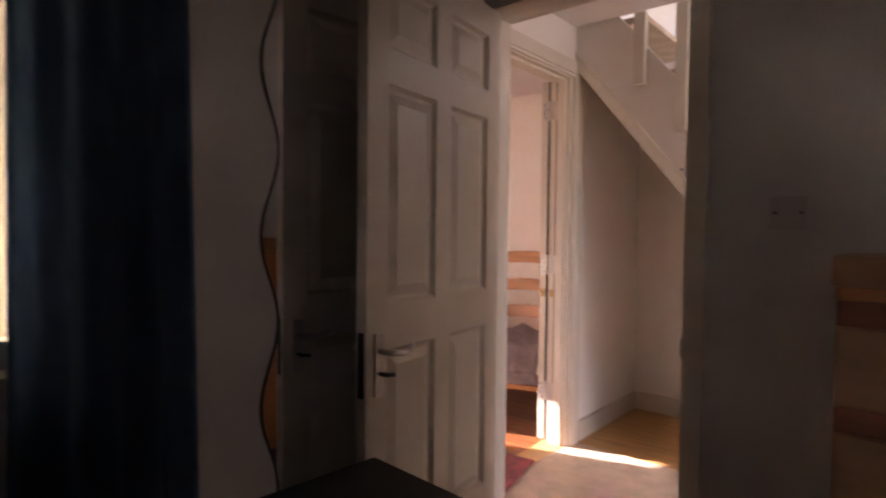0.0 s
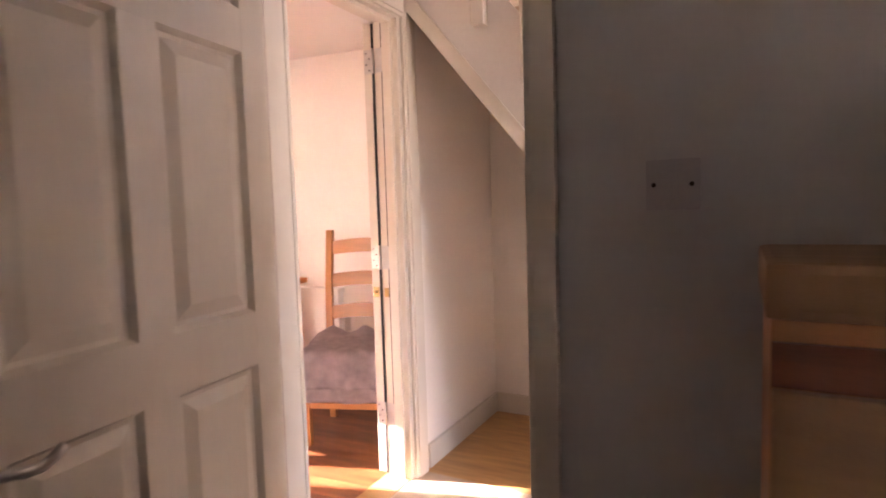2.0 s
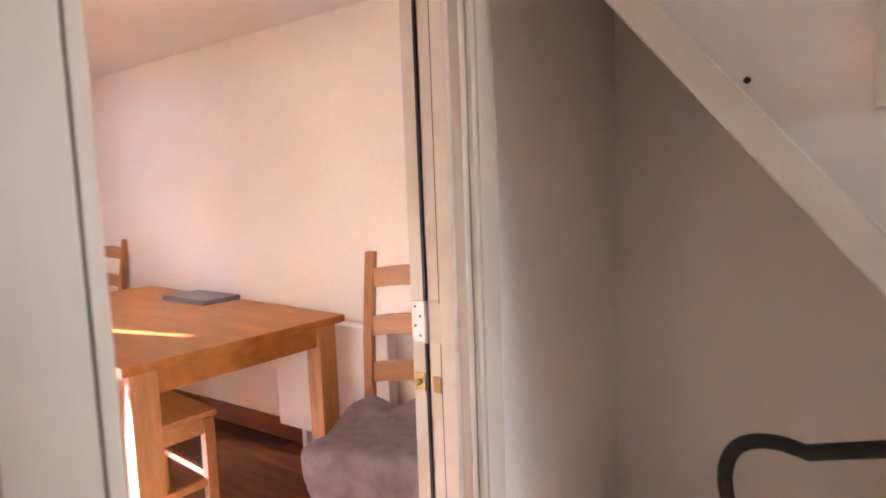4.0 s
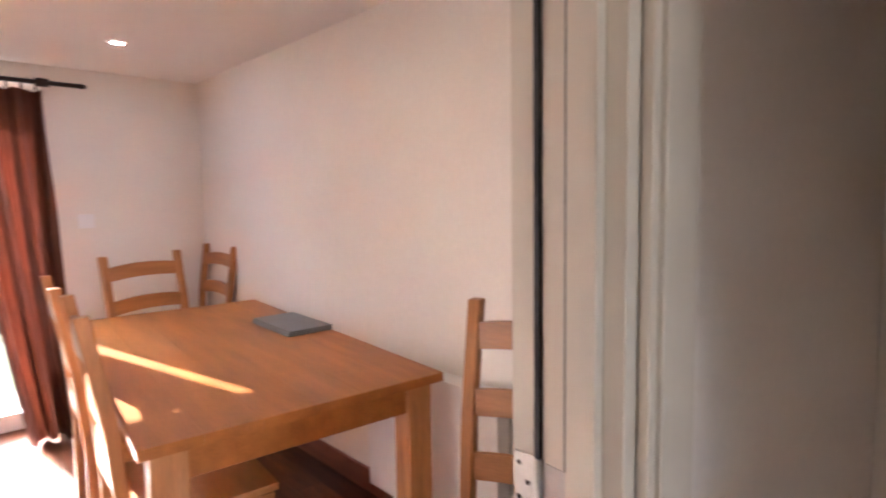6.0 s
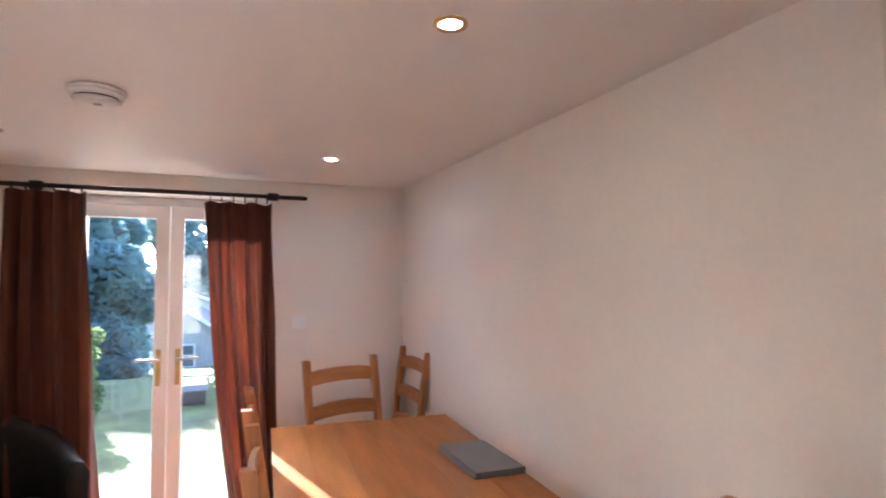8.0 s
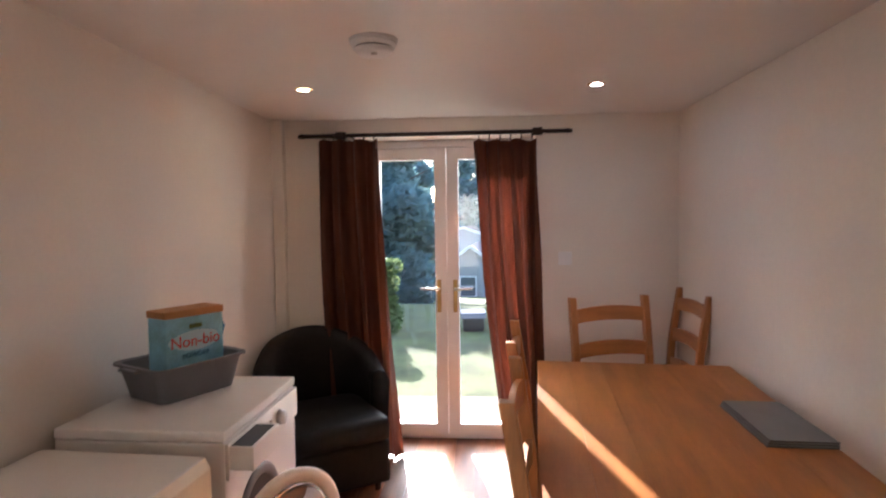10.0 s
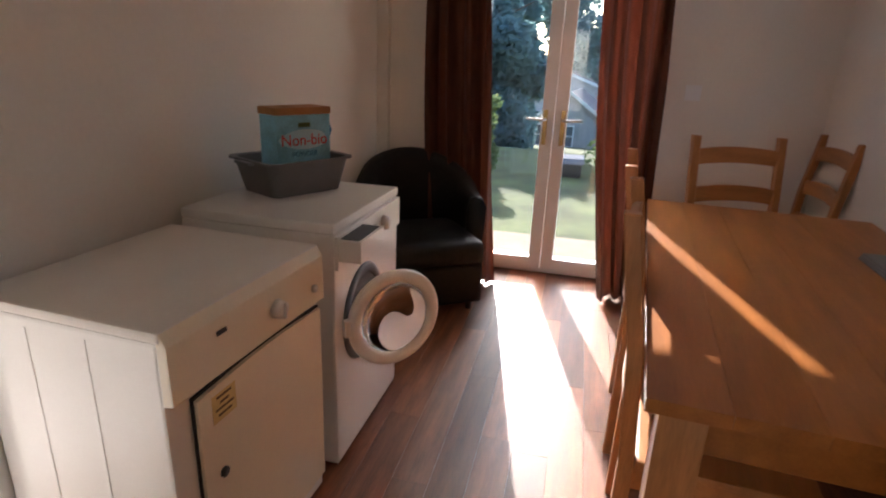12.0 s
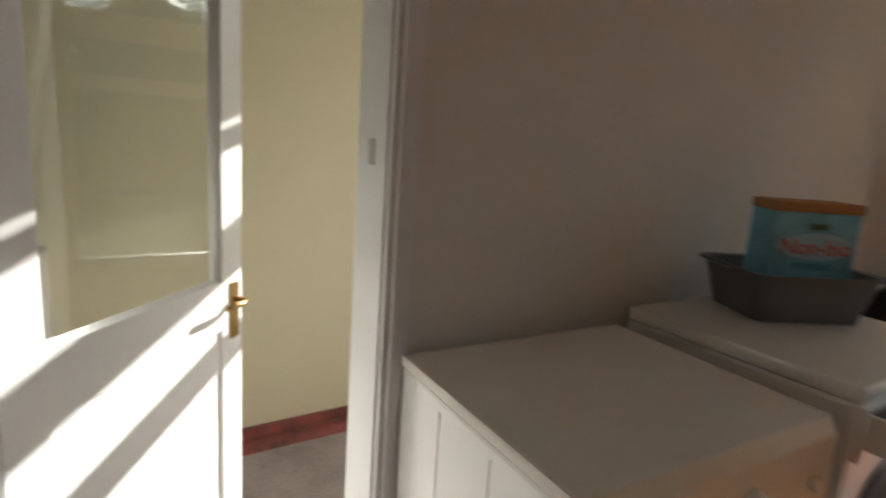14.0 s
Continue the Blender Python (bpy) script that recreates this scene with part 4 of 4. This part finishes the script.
for x in (-0.18, 0.16):
    for y in (-0.37, 0.26):
        part("leg", cbox(x - 0.02, x + 0.02, y - 0.02, y + 0.02, 0, 0.566, 0.003), M_DARKPLASTIC, desk)

sw = thing("light_switch", pose(0.105, 2.599, 1.205), "white double light switch plate", "light switch")
part("plate", cbox(-0.043, 0.043, -0.009, 0, -0.043, 0.043, 0.003), M_AGED, sw)
part("rocker", cbox(-0.007, 0.007, -0.014, -0.009, -0.022, 0.002, 0.002), M_AGED, sw)
for s in (-1, 1):
    part("screw", ccyl((s * 0.03, -0.0105, 0), (s * 0.03, -0.0088, 0), 0.004, seg=10), M_ROD, sw, "dark screw")

chest = thing("chest_of_drawers", pose(0.24, 2.30, 0), "pale wooden chest of drawers against the wall", "chest of drawers")
part("carcass", cbox(0.0, 0.80, 0.02, 0.296, 0.0, 1.015, 0.003), M_PINE, chest)
part("top", cbox(-0.008, 0.81, -0.012, 0.298, 1.04, 1.105, 0.012), M_PALEWOOD, chest, "thick pale wooden top")
part("cornice", cbox(0.0, 0.80, 0.0, 0.296, 1.016, 1.039, 0.002), M_PINE, chest)
for k in range(4):
    z1 = 0.955 - 0.225 * k
    drw = part("drawer_front", cbox(0.001, 0.799, 0.0, 0.0195, z1 - 0.165, z1, 0.006), M_PALEWOOD, chest)
    # the open slot's shade is put into this rail's dark brown
    part("finger_slot_shade", cbox(0.001, 0.799, 0.012, 0.0197, z1 + 0.002, z1 + 0.055), M_SKIRT, chest, "recessed finger rail, coloured dark for the slot's shade")

# ---- utility room ----
setting("wall_utility", cbox(-3.2, 0.6, -1.37, -1.25, 0, 2.4), M_CREAM, "cream painted utility wall", D)
bm = bmesh.new()
for y0, y1, z0, z1 in ((-1.25, -0.12, 0, 0.55), (-1.25, -0.12, 2.05, 2.4), (-1.25, -1.20, 0.55, 2.05), (-0.17, -0.12, 0.55, 2.05)):
    box(bm, -2.20, -2.10, y0, y1, z0, z1)
setting("wall_utility_end", bm, M_CREAM, "", D)
setting("floor_utility", cbox(-2.2, 0.25, -1.25, -0.001, -0.1, -0.005), M_CONCRETE, "bare painted concrete floor", D)
setting("ceiling_utility", cbox(-2.2, 0.6, -1.3, -0.12, 2.3, 2.4), M_CEIL, "", D)
setting("baseboard_utility", cbox(-2.1, 0.25, -1.25, -1.235, 0, 0.05, 0.003), M_REDPAINT, "flaking red painted skirting", D)
setting("painted_edge", cbox(-2.1, 0.25, -1.235, -1.13, -0.0049, -0.002), M_REDPAINT, "flaking red paint along the floor edge", D)
bm = bmesh.new()
for z0, z1 in ((0.551, 0.60), (1.39, 1.46), (1.62, 1.74), (1.94, 1.98), (2.01, 2.049)):
    box(bm, -2.18, -2.13, -1.199, -0.171, z0, z1, 0.004)
setting("window_utility", bm, M_UPVC, "white window frame with horizontal bars", D)
uf = thing("door_frame_utility", D, "white gloss door frame, chipped", "door frame")
uf["kind"] = "structure"
bm = bmesh.new()
for x0, x1, z0, z1 in ((UX0 - 0.001, UX0 + 0.025, 0, 2.0), (UX1 - 0.025, UX1 + 0.001, 0, 2.0), (UX0 + 0.025, UX1 - 0.025, 1.975, 2.0)):
    box(bm, x0, x1, -0.122, 0.002, z0, z1, 0.002)
part("lining", bm, M_UPVC, uf)
bm = bmesh.new()
architrave(bm, "x", 0.001, 1, UX0 + 0.02, UX1 - 0.02, 1.98, 0.055)
part("architrave", bm, M_UPVC, uf)
part("keep", cbox(UX0 + 0.0252, UX0 + 0.027, -0.07, -0.045, 1.22, 1.27), M_STEEL, uf, "small steel keep")

gd = thing("glazed_door", D @ pose(UX1 - 0.03, -0.10, 0.01, 0, 0, 180 + 44), "white half-glazed door with brass handle, open", "door")
gd["kind"] = "structure"
W, H, TT = 0.66, 1.96, 0.04
bm = bmesh.new()
for x0, x1, z0, z1 in ((0, 0.085, 0, H), (W - 0.085, W, 0, H), (0.084, W - 0.084, 0, 0.2), (0.084, W - 0.084, 0.75, 0.88), (0.084, W - 0.084, H - 0.10, H)):
    box(bm, x0, x1, -TT / 2 + (0.0007 if x0 == 0.084 else 0), TT / 2 - (0.0007 if x0 == 0.084 else 0), z0, z1, 0.003)
part("door_leaf", bm, M_UPVC, gd)
part("lower_panel", cbox(0.083, W - 0.083, -0.011, 0.011, 0.195, 0.755), M_UPVC, gd)
g = part("pane", cbox(0.083, W - 0.083, -0.003, 0.003, 0.875, H - 0.095), M_GLASS, gd, "clear glass pane")
g.visible_shadow = False
for s in (-1, 1):
    hp = part("handle_plate", cbox(W - 0.055, W - 0.02, min(s * TT / 2, s * (TT / 2 + 0.005)), max(s * TT / 2, s * (TT / 2 + 0.005)), 0.72, 0.87, 0.002), M_BRASS, gd, "brass handle plate")
    part("lever", tube([(W - 0.037, s * TT / 2, 0.825), (W - 0.037, s * (TT / 2 + 0.04), 0.825), (W - 0.06, s * (TT / 2 + 0.045), 0.825), (W - 0.13, s * (TT / 2 + 0.045), 0.827)], 0.007), M_BRASS, hp, "brass lever", True)
part("lock_edge", cbox(W, W + 0.002, -0.012, 0.012, 0.72, 0.87), M_BRASS, gd, "brass lock edge plate")

# ---- garden ----
def ground_z(x):
    """The lawn is level near the house and falls away beyond it."""
    for (x0, z0), (x1, z1) in (((-12, -0.16), (-20, -1.3)), ((-20, -1.3), (-45, -4.2))):
        if x1 <= x <= x0:
            return z0 + (z1 - z0) * (x0 - x) / (x0 - x1)
    return -0.16 if x > -12 else -4.2


bm = bmesh.new()
lines = [[bm.verts.new((x, y, ground_z(x))) for y in (-900, 900)] for x in (900, -12, -20, -45, -900)]
for a, b in zip(lines, lines[1:]):
    bm.faces.new((a[0], a[1], b[1], b[0]))
setting("ground", bm, M_GRASS, "sunlit lawn falling away from the house")
setting("patio", cbox(-0.9, 0.0, -6, 5, -0.16, -0.06), M_PATIO, "pale paved patio", D @ pose(FX - FT - 0.1, 0, 0))


def foliage(bm, c, r, n, size, rng, squash=1.0):
    for _ in range(n):
        d = Vector((rng.gauss(0, 1), rng.gauss(0, 1), rng.gauss(0, 1))).normalized() * (rng.random() ** 0.35)
        p = Vector(c) + Vector((d.x * r, d.y * r, d.z * r * squash))
        m = Matrix.Translation(p) @ Euler((rng.random() * 6.3, rng.random() * 6.3, rng.random() * 6.3)).to_matrix().to_4x4()
        s = size * (0.6 + 0.8 * rng.random())
        vs = [bm.verts.new(m @ Vector(q)) for q in ((0, -s, 0), (s * 0.45, 0, s * 0.12), (0, s, 0), (-s * 0.45, 0, s * 0.12))]
        bm.faces.new(vs)


def tree(x, y, h, r, seed, material, label, leaf=0.14, n=260, low=0.25, category="tree", name="tree"):
    rng = random.Random(seed)
    t = thing(name, pose(x, y, ground_z(x)), label, category)
    h += -0.16 - ground_z(x)
    bm = bmesh.new()
    cyl(bm, (0, 0, 0), (0.03 * h * 0.3, 0, h * 0.75), 0.03 * h, 0.012 * h, 10)
    for k in range(7):
        a = k * 2.4
        z = h * (0.25 + 0.07 * k)
        cyl(bm, (0, 0, z), (math.cos(a) * r * 0.7, math.sin(a) * r * 0.7, z + h * 0.14), 0.009 * h, 0.003 * h, 6)
    part("trunk", bm, M_BARK, t)
    bm = bmesh.new()
    for k in range(16):
        a, z = rng.random() * 6.3, low + (1 - low) * (k + rng.random()) / 16
        wd = r * (1.05 - 0.65 * z) * rng.random()
        foliage(bm, (math.cos(a) * wd, math.sin(a) * wd, z * h), r * (0.30 + 0.25 * rng.random()), n // 2, leaf, rng, 0.8)
    part("crown", bm, material, t)
    return t


tree(-19, -1.5, 4.4, 2.1, 1, M_HAZELEAF, "tall dark tree beyond the lawn, leaves tinted blue-green for haze", 0.2, 2600, 0.05)
tree(-24, 5.4, 2.9, 2.0, 2, M_HAZELEAF, "tall dark tree beyond the lawn, leaves tinted blue-green for haze", 0.16, 1300, 0.05)
tree(-17, -3.5, 4.0, 2.2, 3, M_HAZELEAF, "tall dark tree beyond the lawn, leaves tinted blue-green for haze", 0.16, 1300, 0.05)
tree(-25, -2.4, 5.2, 2.0, 14, M_HAZELEAF, "tall dark tree beyond the lawn, leaves tinted blue-green for haze", 0.22, 2600, 0.05)
tree(-27, -5.0, 5.6, 3.6, 4, M_HAZELEAF, "tall dark tree beyond the lawn, leaves tinted blue-green for haze", 0.2, 1300, 0.05)
tree(-30, 9.5, 4.6, 3.4, 8, M_HAZELEAF, "far dark green tree", 0.2, 1300, 0.05)
tree(-54, -3.5, 8.5, 5.5, 12, M_HAZELEAF, "far dark green tree", 0.3, 1300, 0.05)
tree(-50, 3.5, 6.5, 4.5, 11, M_HAZELEAF, "far dark green tree", 0.2, 1300, 0.05)
tree(-10.2, 3.25, 1.75, 0.72, 5, M_LEAF, "bright green garden shrub in sun", 0.045, 520, 0.05, "shrub", "shrub")
tree(-9.3, 1.05, 1.05, 0.45, 6, M_LEAF, "low green garden shrub", 0.04, 360, 0.05, "shrub", "shrub")
tree(-8.9, 4.9, 1.3, 0.6, 7, M_LEAF, "low green garden shrub", 0.05, 360, 0.05, "shrub", "shrub")


def garden_house(x, y, wide, deep, eave, peak, label, material):
    """Gable end towards +x, ridge along x."""
    h = thing("garden_house", pose(x, y, ground_z(x)), label, "house")
    part("wall", prism([(-wide, 0), (wide, 0), (wide, eave), (0, peak - 0.08), (-wide, eave)], "x", -deep, 0), material, h)
    for sy in (-1, 1):
        k = (peak - eave) / wide
        part("roof_slope", prism([(sy * (wide + 0.25), eave - 0.25 * k), (0, peak), (0, peak + 0.14), (sy * (wide + 0.25), eave - 0.25 * k + 0.14)], "x", -deep - 0.2, 0.25), M_ROOF, h, "dark tiled roof slope")
        part("bargeboard", prism([(sy * (wide + 0.25), eave - 0.25 * k - 0.06), (0, peak - 0.06), (0, peak + 0.15), (sy * (wide + 0.25), eave - 0.25 * k + 0.15)], "x", 0.252, 0.29), M_UPVC, h, "white bargeboard")
    for wy in (-0.15, -wide * 0.62):
        z = eave - 1.35
        w = part("window", cbox(0.0, 0.03, wy - 0.45, wy + 0.45, z, z + 1.15), M_SLATE, h, "dark glazed window")
        bm = bmesh.new()
        for y0, y1, z0, z1 in ((-0.5, -0.42, -0.05, 1.2), (0.42, 0.5, -0.05, 1.2), (-0.42, 0.42, -0.05, 0.04), (-0.42, 0.42, 1.11, 1.2), (-0.42, 0.42, 0.56, 0.62)):
            box(bm, 0.031, 0.08, wy + y0, wy + y1, z + z0, z + z1)
        part("frame", bm, M_UPVC, w)
    return h


garden_house(-33, -0.12, 2.1, 6.0, 1.35, 2.85, "distant pale rendered house with a gabled tiled roof", M_BRICK)
garden_house(-46, -2.0, 7.0, 8.0, 2.6, 5.2, "far house with a broad dark tiled roof", M_BRICK)
barbecue = thing("garden_shelter", pose(-9.6, 2.38, -0.16, 0, 0, 8), "small black covered garden box on the lawn", "garden box")
part("body", cbox(-0.20, 0.20, -0.16, 0.16, 0.03, 0.20, 0.02), M_DARKPLASTIC, barbecue)
part("lid", prism([(-0.2, 0.2), (0.2, 0.2), (0.15, 0.27), (-0.15, 0.29)], "y", -0.19, 0.19, 0.008), M_GREYPLASTIC, barbecue, "pale sloping lid")
for sx in (-1, 1):
    part("foot", cbox(sx * 0.16 - 0.02, sx * 0.16 + 0.02, -0.15, 0.15, 0.0, 0.031), M_DARKPLASTIC, barbecue)

# ---- laminate planks of the dining floor ----
floor_ob = bpy.data.objects["floor"]
PL, PWD = 1.2, 0.128
plank_meshes = {}
rng = random.Random(9)
row = 0
y = 0.0
while y < 2.56:
    x = FX - 0.30
    first = 0.3 + 0.9 * rng.random()
    while x < 0.24:
        ln = first if first else PL
        first = 0
        ln = min(ln, 0.24 - x)
        wd = min(PWD, 2.56 - y)
        if ln > 0.02 and not (x + ln < FX and (y < FD0 or y + wd > FD1)):
            key = (round(ln, 3), round(wd, 3))
            if key not in plank_meshes:
                bm = cbox(0.0006, ln - 0.0006, 0.0006, wd - 0.0006, -0.012, 0.0)
                bmesh.ops.recalc_face_normals(bm, faces=list(bm.faces))
                me = bpy.data.meshes.new("plank")
                bm.to_mesh(me)
                bm.free()
                me.materials.append(M_PLANK)
                plank_meshes[key] = me
            pk = new("plank", plank_meshes[key])
            pk.parent = floor_ob
            pk.matrix_basis = pose(x, y, 0)
        x += ln
    y += PWD
    row += 1
